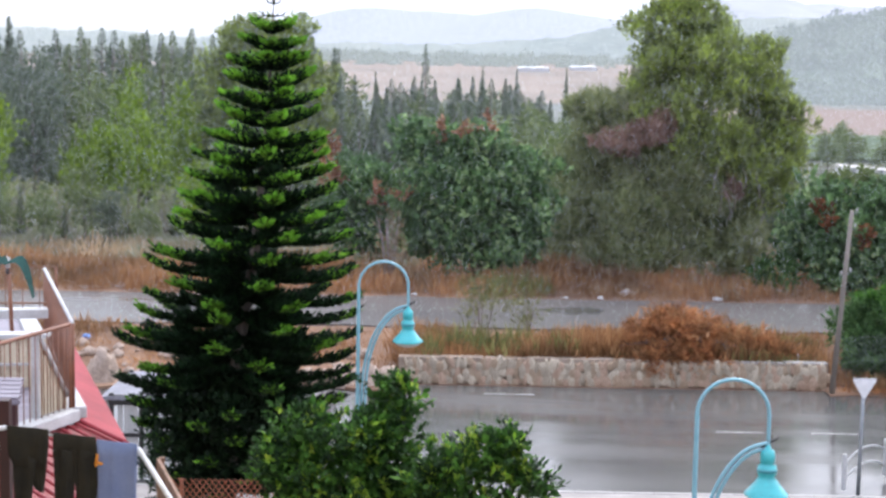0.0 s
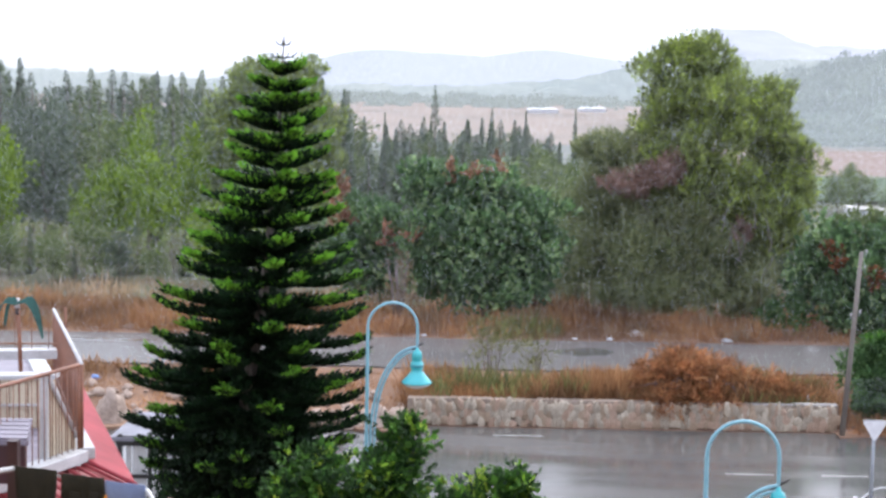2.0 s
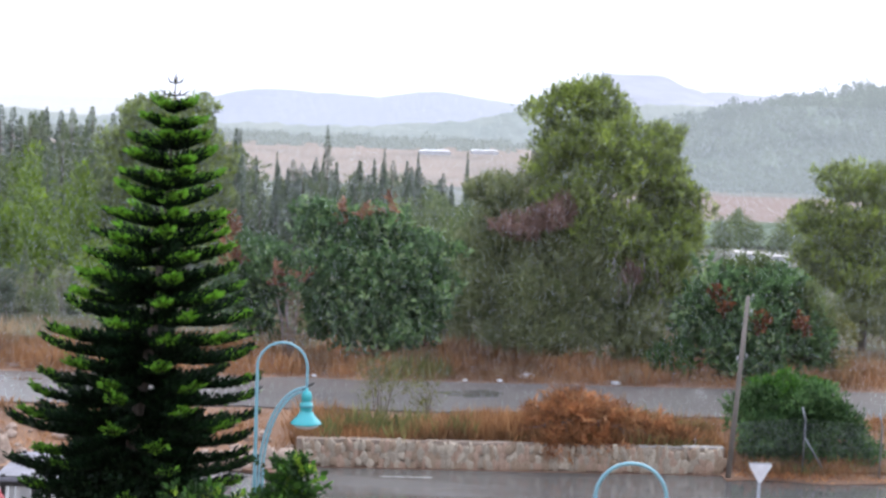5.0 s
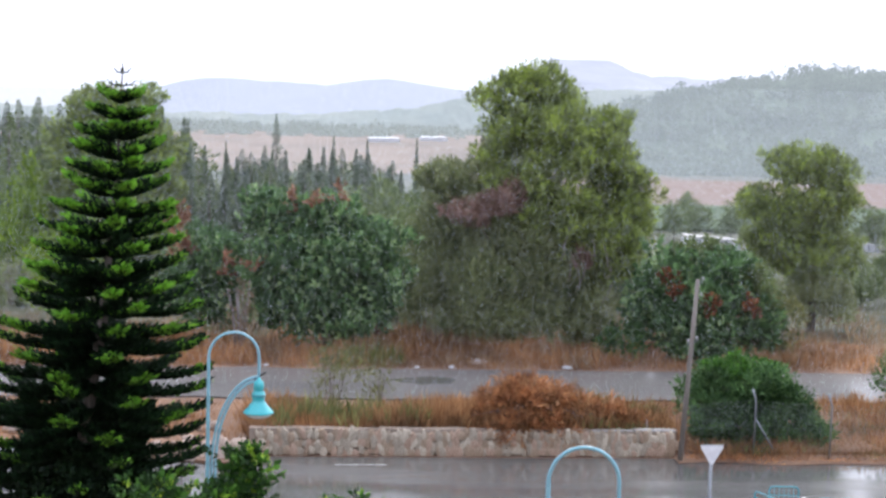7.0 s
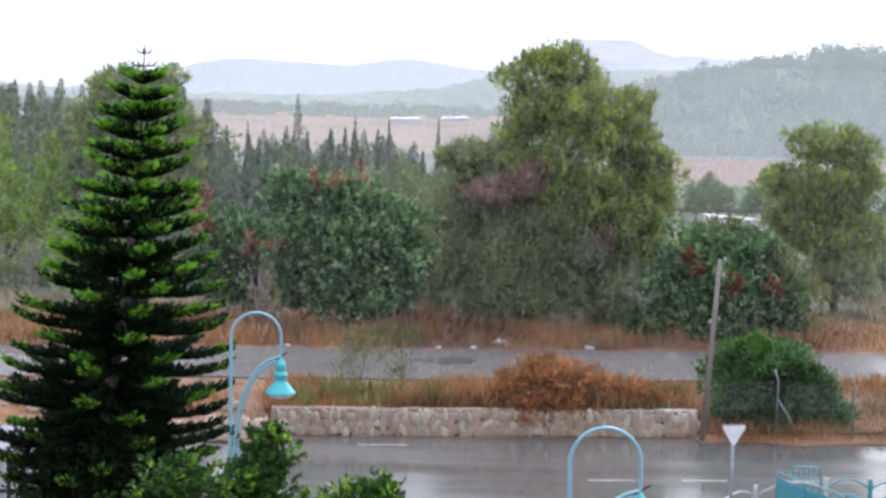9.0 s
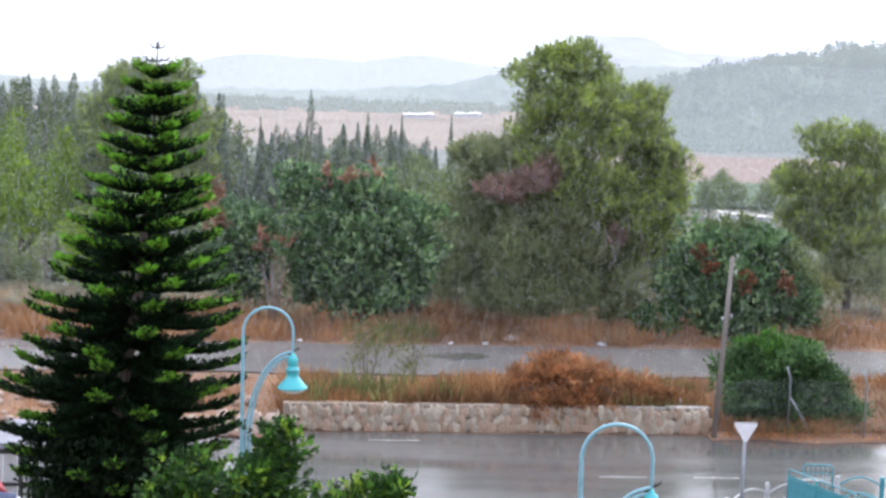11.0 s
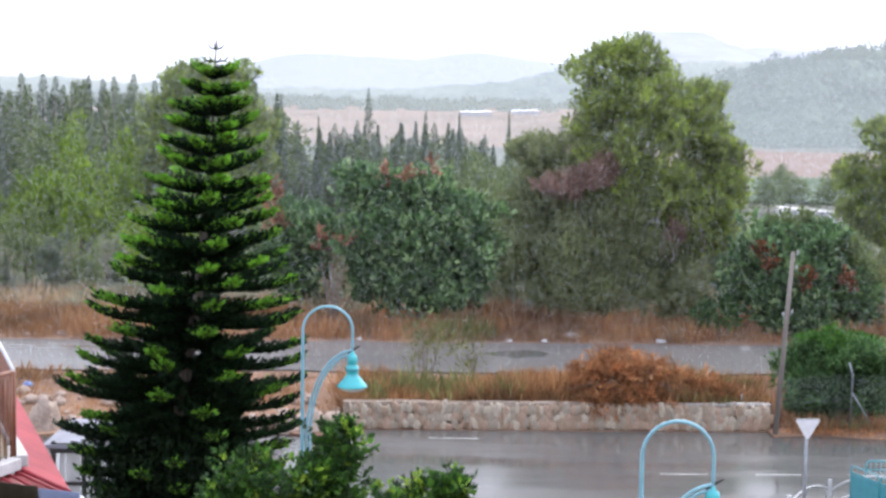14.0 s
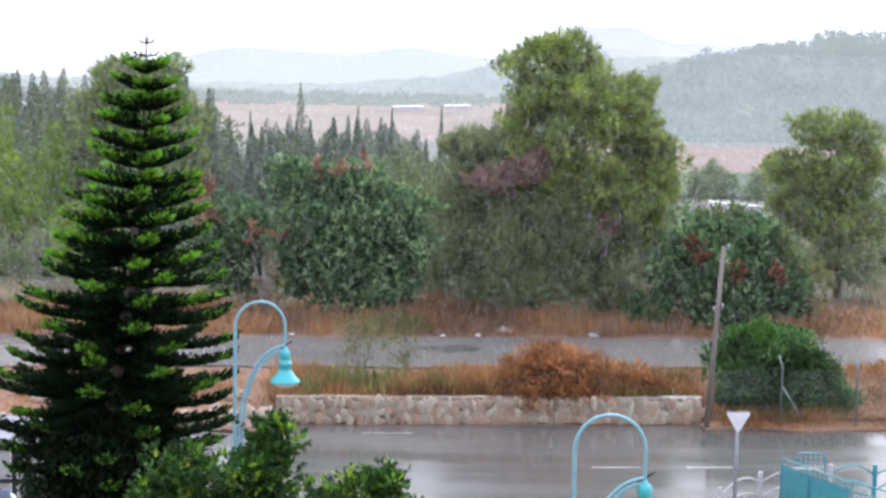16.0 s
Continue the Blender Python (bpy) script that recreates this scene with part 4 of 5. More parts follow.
# pine at the right of the valley view
tree("aleppo_pine", (24.64, 82.00, 0.71), [(23.24, 82.00, 8.46, 1.4, 1.4, 1.0), (25.14, 82.00, 8.35, 1.4, 1.5, 1.1), (24.08, 81.50, 7.44, 1.8, 1.6, 1.0), (21.83, 82.00, 6.72, 1.1, 1.2, 0.8), (23.17, 81.40, 6.11, 1.6, 1.5, 1.0), (25.74, 82.00, 6.90, 1.0, 1.2, 1.0), (22.22, 81.70, 4.89, 1.1, 1.2, 0.9), (23.78, 81.40, 4.26, 1.9, 1.6, 1.2), (25.85, 82.00, 4.36, 1.3, 1.4, 1.1), (24.9, 81.6, 5.6, 1.2, 1.2, 1.0)],
    [L_PINE, L_PINE_DARK, L_PINE_LIGHT], "rugged Aleppo pine above the valley", 0.27, 12, (0.2, 0.045), 7.2, 0.2, 9, 0.85, 1.5, 27, shell=0.4, lumps=True, spread=2.4, weights=(0.45, 0.37, 0.18), core=0.5, boughs=13, bough=(0.2, 0.46), needles=True, extra=(("lower_crown", [(23.91, 81.60, 2.37, 1.6, 1.4, 1.1), (25.68, 82.00, 2.07, 1.3, 1.3, 1.1)], L_PINE_GREY, "thin grey-green lower boughs"),))

# shrub behind the wire fence, and its neighbours
tree("green_bush", (15.69, 58.50, -0.10), [(15.05, 58.60, 2.08, 1.15, 1.0, 0.8), (16.13, 58.60, 1.79, 1.2, 1.0, 0.95), (14.40, 58.60, 1.30, 0.8, 0.9, 0.95), (16.90, 58.40, 0.86, 1.1, 0.9, 0.75), (15.38, 58.20, 0.89, 1.3, 0.9, 0.85), (14.38, 58.40, 0.37, 0.8, 0.8, 0.45), (17.56, 58.60, 0.33, 0.9, 0.8, 0.55), (16.78, 58.80, 1.56, 0.9, 0.8, 0.6), (13.99, 59.00, 1.71, 0.7, 0.7, 0.8)],
    L_SHRUB, "dense green bush behind the wire fence", 0.22, 12, (0.17, 0.075), 1.5, 0.08, 6, 0.9, 0.55, 28, "bush", lumps=True, extra=(("fresh_top", [(14.93, 58.60, 2.72, 0.75, 0.7, 0.3), (16.06, 58.80, 2.54, 0.6, 0.6, 0.3)], L_FRESH, "brighter green top"),))
tree("green_bush", (22.1, 60.5, 0.6), [(21.9, 60.5, 2.1, 1.2, 1.1, 1.0), (22.9, 60.5, 1.6, 1.2, 1.1, 1.2), (23.4, 60.5, 2.6, 1.3, 1.1, 1.0)], L_SHRUB, "dark green bush beside the upper road", 0.25, 18, (0.16, 0.06), 1.5, 0.08, 6, 1.0, 0.55, 29, "bush")

# ficus hedge trees in front of the street
tree("ficus_tree", (-1.72, 31.0, 0.0), [(-0.82, 31.00, 4.73, 0.5, 0.5, 0.75), (-0.68, 31.00, 5.09, 0.3, 0.35, 0.45), (-1.21, 30.80, 4.41, 0.6, 0.6, 0.5), (-2.13, 31.00, 4.45, 0.75, 0.6, 0.6), (-2.63, 31.00, 3.93, 0.55, 0.6, 0.6), (-1.70, 30.60, 3.68, 1.1, 0.8, 0.8), (-0.80, 30.80, 3.80, 0.6, 0.6, 0.8), (-1.91, 31.00, 2.50, 1.3, 0.9, 1.3), (-0.79, 31.00, 2.52, 0.8, 0.8, 1.1)],
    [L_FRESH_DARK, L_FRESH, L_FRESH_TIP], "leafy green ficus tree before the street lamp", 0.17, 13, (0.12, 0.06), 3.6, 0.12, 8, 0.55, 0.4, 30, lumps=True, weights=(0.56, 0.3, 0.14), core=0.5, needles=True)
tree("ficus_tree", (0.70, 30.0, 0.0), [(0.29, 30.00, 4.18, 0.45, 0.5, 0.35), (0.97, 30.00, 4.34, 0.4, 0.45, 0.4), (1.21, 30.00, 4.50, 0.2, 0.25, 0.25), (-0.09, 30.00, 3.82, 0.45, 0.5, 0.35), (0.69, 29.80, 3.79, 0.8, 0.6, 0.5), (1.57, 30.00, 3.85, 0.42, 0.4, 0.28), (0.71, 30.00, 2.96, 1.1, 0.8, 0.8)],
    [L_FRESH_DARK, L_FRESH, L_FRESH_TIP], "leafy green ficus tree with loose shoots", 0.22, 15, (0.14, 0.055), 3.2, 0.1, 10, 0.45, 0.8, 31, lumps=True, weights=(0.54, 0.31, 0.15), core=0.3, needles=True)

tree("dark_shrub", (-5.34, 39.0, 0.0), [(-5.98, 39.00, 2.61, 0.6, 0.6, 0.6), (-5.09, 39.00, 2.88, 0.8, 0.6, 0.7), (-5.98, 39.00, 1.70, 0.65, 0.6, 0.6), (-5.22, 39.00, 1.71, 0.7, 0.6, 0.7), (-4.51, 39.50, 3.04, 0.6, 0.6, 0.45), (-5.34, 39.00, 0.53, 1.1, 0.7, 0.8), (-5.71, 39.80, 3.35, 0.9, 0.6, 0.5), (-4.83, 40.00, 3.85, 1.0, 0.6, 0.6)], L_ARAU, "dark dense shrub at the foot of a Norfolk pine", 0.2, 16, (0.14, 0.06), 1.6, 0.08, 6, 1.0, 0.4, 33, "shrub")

# ---- woodland across the road ----
def wood_tree(kind, seed, h, r, mat):
    """kind: cypress (narrow), spruce (tiered, ragged) or round. Built at the origin with height h."""
    g = np.random.default_rng(seed)
    names = {"cypress": ("cypress_tree", "slim dark cypress in the rainy woodland"), "spruce": ("conifer_tree", "ragged grey-green conifer in the rainy woodland"), "round": ("woodland_tree", "rounded green tree at the woodland's edge")}
    t = thing(names[kind][0], (0, 0, 0), names[kind][1], "tree", "woodland trees")
    put("trunk", trunk_mesh(g, h * 0.9, 0.14, 0.03, 5, spread=r, start=0.1), t)
    if kind == "round":
        bl = [(g.normal(0, r * 0.3), g.normal(0, r * 0.3), h * f, r * w, r * w, h * 0.15) for f, w in ((0.22, 0.75), (0.36, 0.95), (0.5, 0.9), (0.62, 0.8), (0.74, 0.65), (0.86, 0.42), (0.42, 0.8), (0.57, 0.8))]
        q = np.concatenate([plume_quads(g, lumpy(g, bl, 5, (0.25, 0.5)), 0.65, 5, (0.46, 0.18), 0.32, lift=0.7)[0], crown_quads(g, [(x, y, z, a * 0.7, b * 0.7, c * 0.7) for x, y, z, a, b, c in bl], 0.8, 6, (0.6, 0.3), 0.4)])
    else:
        n = 1500
        f = g.uniform(0.02, 1, n) ** 1.15
        w = r * (1 - f) ** (1.05 if kind == "spruce" else 0.75) * np.minimum(1, 0.5 + 3 * f)
        if kind == "spruce":
            w = w * (0.62 + 0.38 * np.abs(np.sin(f * 30 + g.uniform(0, 6))))
        a = g.uniform(0, 2 * np.pi, n)
        w = w * (0.75 + 0.25 * np.sin(3 * a + 9 * f)) * g.uniform(0.3, 1.08, n)
        base = np.stack([w * np.cos(a), w * np.sin(a), f * h], 1)
        way = np.stack([np.cos(a), np.sin(a), (1.6 if kind == "cypress" else 0.5) + 0 * a], 1) + g.normal(0, 0.35, (n, 3))
        q = leaf_quads(g, base, way, 0.52, 0.2)
        q = q[:, :1] + (q - q[:, :1]) * (0.2 + 0.8 * (1 - f) ** 0.6)[:, None, None]
    put("crown", quad_mesh("crown", q, [mat]), t)
    return t


def plant(ob, x, y, s, sz, turn):
    return copy_thing(ob, pose(x, y, ground_z(x, y) - 0.1, 0, 0, turn) @ Matrix.Diagonal((s, s, sz, 1)))


g = np.random.default_rng(5)
kinds = {
    "cyp": [wood_tree("cypress", 40 + i, 10, 0.6 + 0.12 * i, L_WOOD_B) for i in range(2)],
    "spr": [wood_tree("spruce", 50 + i, 10, 1.7 + 0.35 * i, (L_WOOD_B, L_WOOD_A)[i % 2]) for i in range(3)],
    "rnd": [wood_tree("round", 60 + i, 10, 2.6 + 0.5 * i, L_WOOD_A) for i in range(3)],
    "drk": [wood_tree("round", 80 + i, 10, 2.4 + 0.5 * i, L_WOOD_DARK) for i in range(2)],
    "yel": [wood_tree("round", 70 + i, 10, 2.8 + 0.4 * i, L_YELLOWGREEN) for i in range(2)],
}
first = {}


def grow(kind, x, y, h, wide=1.0):
    i = int(g.integers(len(kinds[kind])))
    ob = kinds[kind][i]
    sz = h / 10
    s = sz * wide
    if (kind, i) not in first:
        first[(kind, i)] = True
        ob.matrix_basis = pose(x, y, ground_z(x, y) - 0.1, 0, 0, g.uniform(0, 360)) @ Matrix.Diagonal((s, s, sz, 1))
        return
    sc = ob.scale.copy()
    plant(ob, x, y, s / sc.x, sz / sc.z, g.uniform(0, 360))


def crest(x, y, low, high):
    """The height of a tree at (x, y) whose top stands between two slopes below the eye."""
    return EYE - g.uniform(low, high) * y - ground_z(x, y)


# back rows at the left: tall conifers and cypresses, closing up behind to a solid wall
for y in (190,):
    for u in np.arange(-0.30, -0.055, 0.017):
        grow(("rnd", "drk")[int(g.integers(2))], (u + g.normal(0, 0.004)) * y, y + g.normal(0, 2), crest(u * y, y, 0.022 + 0.03 * max(0.0, u + 0.2), 0.034), 1.15)
for y in (182, 166, 150, 135):
    for u in np.arange(-0.30, -0.055, 0.0125):
        u2 = u + g.normal(0, 0.004)
        left = max(0.0, (-u2 - 0.2) / 0.1)
        grow(("spr", "spr", "cyp", "spr", "spr")[int(g.integers(5))], u2 * y, y + g.normal(0, 3), crest(u2 * y, y, 0.009 - 0.006 * left, 0.03), 1.5)
# middle rows: rounded, mixed
for y in (120, 110):
    for u in np.arange(-0.30, -0.10, 0.026):
        grow(("rnd", "drk", "rnd", "spr")[int(g.integers(4))], (u + g.normal(0, 0.004)) * y, y + g.normal(0, 2), crest(u * y, y, 0.036, 0.062), 1.0)
# dark pines standing before them
for a, b, h in ((-27.6, 117, 9.1), (-25.4, 112, 8.2), (-29.2, 118, 8.0), (-17.4, 116, 7.0), (-13.2, 112, 6.6)):
    grow("drk", a, b, h, 0.75)
# light green trees at the wood's edge
for a, b, h, w in ((-17.94, 98, 6.6, 0.95), (-16.36, 96, 5.6, 1.0), (-19.16, 97, 5.2, 0.9), (-26.6, 92, 6.4, 0.8), (-23.9, 93, 7.2, 0.75), (-25.6, 95, 7.9, 0.9), (-15.2, 103, 7.4, 0.6), (-18.8, 111, 8.3, 0.7)):
    grow("yel", a, b, h, w)
for u in np.arange(-0.285, -0.02, 0.012):
    y = 86.5 + g.normal(0, 1.2)
    grow(("rnd", "drk", "rnd", "spr", "yel")[int(g.integers(5))], (u + g.normal(0, 0.003)) * y, y, g.uniform(1.6, 4.0), 1.0)
for u in np.arange(0.02, 0.2, 0.012):
    y = 84.5 + g.normal(0, 1.5)
    grow(("rnd", "drk")[int(g.integers(2))], (u + g.normal(0, 0.003)) * y, y, g.uniform(2.0, 4.2), 1.2)
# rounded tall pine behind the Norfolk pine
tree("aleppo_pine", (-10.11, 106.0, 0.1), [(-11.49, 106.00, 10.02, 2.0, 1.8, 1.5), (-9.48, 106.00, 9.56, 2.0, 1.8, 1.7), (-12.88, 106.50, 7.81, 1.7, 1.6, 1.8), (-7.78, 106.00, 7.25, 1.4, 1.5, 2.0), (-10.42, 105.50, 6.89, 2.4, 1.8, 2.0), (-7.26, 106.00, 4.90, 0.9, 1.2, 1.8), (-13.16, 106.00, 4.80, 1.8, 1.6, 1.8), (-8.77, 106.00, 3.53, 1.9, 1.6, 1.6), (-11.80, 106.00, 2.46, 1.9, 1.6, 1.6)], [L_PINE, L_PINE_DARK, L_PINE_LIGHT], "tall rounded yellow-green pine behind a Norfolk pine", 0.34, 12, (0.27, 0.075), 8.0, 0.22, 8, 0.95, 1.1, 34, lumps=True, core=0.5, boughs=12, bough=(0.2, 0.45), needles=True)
grow("rnd", -16.06, 116, 8.50 + 0.1, 0.8)
# cypress wood in the middle
for y in (210, 185, 160, 140):
    for u in np.arange(-0.075, 0.06, 0.009):
        u2 = u + g.normal(0, 0.003)
        grow(("cyp", "spr", "spr")[int(g.integers(3))], u2 * y, y + g.normal(0, 4), crest(u2 * y, y, 0.035, 0.05), 1.6)
for px_, h_ in ((-8.67, 8.86), (-1.38, 9.46), (3.45, 7.66), (6.30, 7.47), (10.48, 7.54), (-5.57, 7.03)):
    grow("spr" if abs(px_ + 1.5) < 1.5 or px_ > 3 and px_ < 4 else "cyp", px_, 150, h_ - ground_z(px_, 150), 0.75)
for y in (150, 132, 122):
    for u in np.arange(-0.075, 0.05, 0.010):
        u2 = u + g.normal(0, 0.003)
        grow(("spr", "spr", "cyp")[int(g.integers(3))], u2 * y, y + g.normal(0, 3), crest(u2 * y, y, 0.042, 0.058), 1.75)
for y, lo, hi in ((178, 0.043, 0.05), (128, 0.056, 0.068)):
    for u in np.arange(-0.08, 0.06, 0.014):
        grow(("rnd", "drk")[int(g.integers(2))], (u + g.normal(0, 0.004)) * y, y + g.normal(0, 2), crest(u * y, y, lo, hi), 1.2)
# soft trees between carob and pine, and low wood to the right
for a, b, h, w in ((4.97, 105, 6.5, 0.9), (6.03, 100, 6.2, 0.9), (6.46, 92, 5.6, 1.0), (4.19, 110, 5.6, 1.0), (4.98, 86, 4.6, 1.0)):
    grow("rnd", a, b, h, w)
for u in np.arange(0.02, 0.33, 0.018):
    for y in (215, 160):
        grow("rnd", (u + g.normal(0, 0.004)) * y, y + g.normal(0, 6), g.uniform(3.0, 4.2), 1.3)
for y in (118, 108, 98):
    for u in np.arange(0.075, 0.34, 0.0125):
        grow(("rnd", "drk", "rnd")[int(g.integers(3))], (u + g.normal(0, 0.004)) * y, y + g.normal(0, 2), g.uniform(1.5, 2.4), 1.5)
for a, b, h, w in ((22, 92, 3.0, 1.4), (31, 88, 4.5, 1.2), (19, 96, 3.2, 1.3), (34, 95, 5.0, 1.1), (28, 90, 2.6, 1.5)):
    grow("rnd", a, b, h, w)


# ---- dry grass, weeds, brush ----
def grass(name, mat, n, x0, x1, y0, y1, h, label, seed, clump=0.6, lean=0.35, width=0.035, lift=0.0):
    r = np.random.default_rng(seed)
    c = np.stack([r.uniform(x0, x1, n // 18), r.uniform(y0, y1, n // 18)], 1)
    size = r.uniform(0.35, 1.2, len(c)) * np.array([0.5 + 0.9 * max(0.0, noise.noise((a * 0.25, b * 0.25, seed)) + 0.35) for a, b in c])
    k = r.integers(0, len(c), n)
    xy = c[k] + r.normal(0, clump * 0.4, (n, 2))
    z = np.array([ground_z(a, max(b, 57.3)) for a, b in xy]) + lift - 0.03
    base = np.column_stack([xy, z])
    way = np.column_stack([r.normal(0, lean, n), r.normal(0, lean, n), np.ones(n)])
    q = leaf_quads(r, base, way, h, width)
    s = size[k][:, None]
    q = q[:, 0:1, :] + (q - q[:, 0:1, :]) * s[:, :, None]
    return tagged(put(name, quad_mesh(name, q, [mat])), label, "grass", kind="stuff")


grass("dry_grass", L_STRAW, 42000, -26, 13.5, 69.6, 77, 0.9, "tall rust-tan dry grass beyond the upper road", 81)
grass("dry_grass", L_STRAW, 16000, 13, 36, 69.8, 80, 0.6, "rust-tan dry grass below the trees", 82)
grass("dry_grass", L_STRAW_PALE, 14000, -30, 30, 69.6, 84, 0.9, "pale dry stems among rust-tan grass", 83)
grass("dry_grass", L_STRAW, 26000, -1.2, 12.8, 57.4, 60.8, 0.62, "tan dry grass on top of the stone wall", 84)
grass("weeds", L_WEED, 2600, -1.2, 12.6, 57.4, 60.5, 0.7, "yellow-green weeds on top of the stone wall", 85)
grass("dry_grass", L_STRAW, 20000, 13, 34, 56.2, 62.4, 0.45, "short dry grass along the verge", 86)
grass("dry_grass", L_STRAW, 9000, -20, -1.2, 57.4, 62.4, 0.4, "short dry grass among rubble", 87)
grass("weeds", L_WEED, 90, 10.03 - 0.22, 10.03 + 0.22, 57.4, 57.6, 0.55, "yellow-green weed tuft on the wall", 93)
grass("weeds", L_WEED, 500, 1.6, 4.4, 69.4, 71.5, 0.8, "green weeds at the road's edge", 88)
grass("weeds", L_WEED, 5000, 14, 34, 56.2, 62.0, 0.4, "sparse weeds on the verge", 89)

r = np.random.default_rng(90)
heap = thing("dead_brush_heap", (8.01, 58.0, 0.8), "heap of rust-brown dead brush spilling over the wall", "brush heap")
hb = [(-1.0, 0, 0.45, 0.9, 0.8, 0.85), (-0.3, 0.1, 0.8, 1.15, 0.9, 0.8), (0.5, 0.1, 0.68, 1.15, 0.8, 0.74), (1.4, 0, 0.45, 1.2, 0.7, 0.6), (2.4, 0, 0.2, 1.1, 0.6, 0.42), (3.4, 0, 0.08, 0.9, 0.5, 0.28), (0.0, -0.7, 0.0, 1.3, 0.35, 0.38), (-0.6, -0.95, 0.02, 0.8, 0.2, 0.3)]
brush, kind_ = plume_quads(r, lumpy(r, hb, 11, (0.18, 0.42), 1.0), 0.2, 11, (0.34, 0.034), 0.8, (0.7, 0.12, 0.18), -0.15, 0.6)
put("brush", quad_mesh("brush", brush, [L_RUSTBUSH, L_RUSTDARK, L_STRAW], kind_), heap)
for i in range(26):
    bm = bmesh.new()
    a, b = r.uniform(-1.4, 2.6), r.uniform(-0.6, 0.5)
    tube(bm, [(a, b, 0.0), (a + r.normal(0, 0.2), b - 0.15, 0.9 - 0.2 * abs(a)), (a + r.normal(0, 0.5), b - 0.4, 0.7 - 0.25 * abs(a))], [0.02, 0.014, 0.005], 5)
    part("dead_stem", bm, M_DEADWOOD, heap)


def reeds(at, n, h, mat, label, seed, spread=0.8, name="dry_reeds"):
    r = np.random.default_rng(seed)
    t = thing(name, at, label, "plant")
    for i in range(n):
        a, ln = r.uniform(0, 6.28), r.uniform(0.1, spread)
        bm = bmesh.new()
        tube(bm, [(0.3 * ln * math.cos(a), 0.3 * ln * math.sin(a), -0.05), (0.6 * ln * math.cos(a), 0.6 * ln * math.sin(a), h * 0.6), (ln * math.cos(a), ln * math.sin(a), h * r.uniform(0.75, 1.0))], [0.013, 0.01, 0.005], 5)
        part("stem", bm, M_DEADWOOD, t)
    q = crown_quads(r, [(0, 0, h * 0.75, spread, spread, h * 0.3), (0, 0, h * 0.4, spread * 0.7, spread * 0.7, h * 0.25)], 0.25, 12, (0.25, 0.04), 0.35, 0.4, 0.2)
    put("leaves", quad_mesh("leaves", q, [mat]), t)
    return t


reeds((-2.03, 73, 0.78), 30, 2.9, L_STRAW_PALE, "tall pale dry reeds beside a carob tree", 91, 0.7)
reeds((1.50, 61.8, 0.78), 12, 1.9, L_WEED, "spindly green weed at the upper road's edge", 92, 0.9, "tall_weed")
reeds((3.08, 61.6, 0.78), 10, 1.3, L_WEED, "sparse green weed on the bank", 93, 0.7, "tall_weed")
for i, (a, b) in enumerate(((-18.5, 88), (-16, 87), (-13.6, 89), (-11.5, 88), (-21, 89), (-9.6, 88))):
    reeds((a, b, 0.75), 24, 2.2, L_PINE_GREY, "grey leafless scrub at the woodland's edge", 95 + i, 1.3, "grey_scrub")


grass("weeds", L_WEED, 2600, 10.2, 12.7, 57.4, 60.5, 0.6, "yellow-green weeds at the wall's end", 105)
grass("leaf_litter", L_RUSTBUSH, 5000, 13, 30, 55.8, 57.3, 0.16, "rust-brown leaf litter along the verge", 106, lean=1.2)

# ---- rocks, rubble and litter ----
def rock(name, at, size, seed, mat, label, category="rock", sub=2):
    bm = bmesh.new()
    bmesh.ops.create_icosphere(bm, subdivisions=sub, radius=1.0)
    for v in bm.verts:
        d = v.co.normalized()
        k = 0.8 + 0.45 * noise.noise(d * 1.3 + Vector((seed, 0, 0))) + 0.15 * noise.noise(d * 3.7 + Vector((0, seed, 0)))
        v.co = Vector((d.x * size[0] * k, d.y * size[1] * k, max(-0.15 * size[2], d.z * size[2] * k)))
    for f in bm.faces:
        f.smooth = True
    ob = part(name, bm, mat, None)
    ob.matrix_basis = pose(at[0], at[1], at[2], 0, 0, seed * 47)
    return tagged(ob, label, category)


rock("boulder", (-10.71, 56.0, 0.08), (0.72, 0.55, 1.3), 1.3, M_ROCK, "large pale upright boulder on bare soil", "rock", 3)
r = np.random.default_rng(120)
for i in range(90):
    x, y = r.uniform(-13, -1.0), r.uniform(55.6, 60.5)
    s = r.uniform(0.12, 0.42)
    tagged(rock("rubble_stone", (x, y, max(0.08, ground_z(x, y))), (s, s * 0.8, s * 0.7), r.uniform(0, 90), M_ROCK, "pinkish broken rubble stone on bare soil", "rubble", 1), group="rubble stones")
for i in range(16):
    x, y = r.uniform(-8, -1.6), r.uniform(56.0, 58.5)
    k = r.uniform(0.35, 0.7)
    tagged(rock("rubble_stone", (x, y, max(0.05, ground_z(x, y) - 0.05)), (k, k * 0.8, k * 0.75), r.uniform(0, 90), M_ROCK, "large pinkish broken stone on the bank", "rubble", 2), group="rubble stones")
for x, y in ((-1.62, 56.6), (-2.26, 56.8), (-1.42, 56.3), (-1.96, 56.2)):
    rock("rubble_stone", (x, y, 0.12), (0.45, 0.4, 0.62), x * 3, M_ROCK, "pinkish stone at the wall's broken end", "rubble", 2)
for i, (a, b, y, s) in enumerate(((-12.80, 0.8, 71, 0.28), (-14.19, 0.8, 70.5, 0.22), (7.64, 0.85, 71, 0.3), (5.04, 0.85, 69.6, 0.12), (6.44, 0.85, 69.7, 0.16), (11.12, 0.85, 69.8, 0.2), (-0.91, 0.85, 69.8, 0.12), (-13.87, 0.8, 70.6, 0.14))):
    rock("litter", (a, y, b), (s * 1.3, s, s * 0.6), i + 5.5, M_LITTER, "crumpled pale litter in the dry grass", "litter", 2)
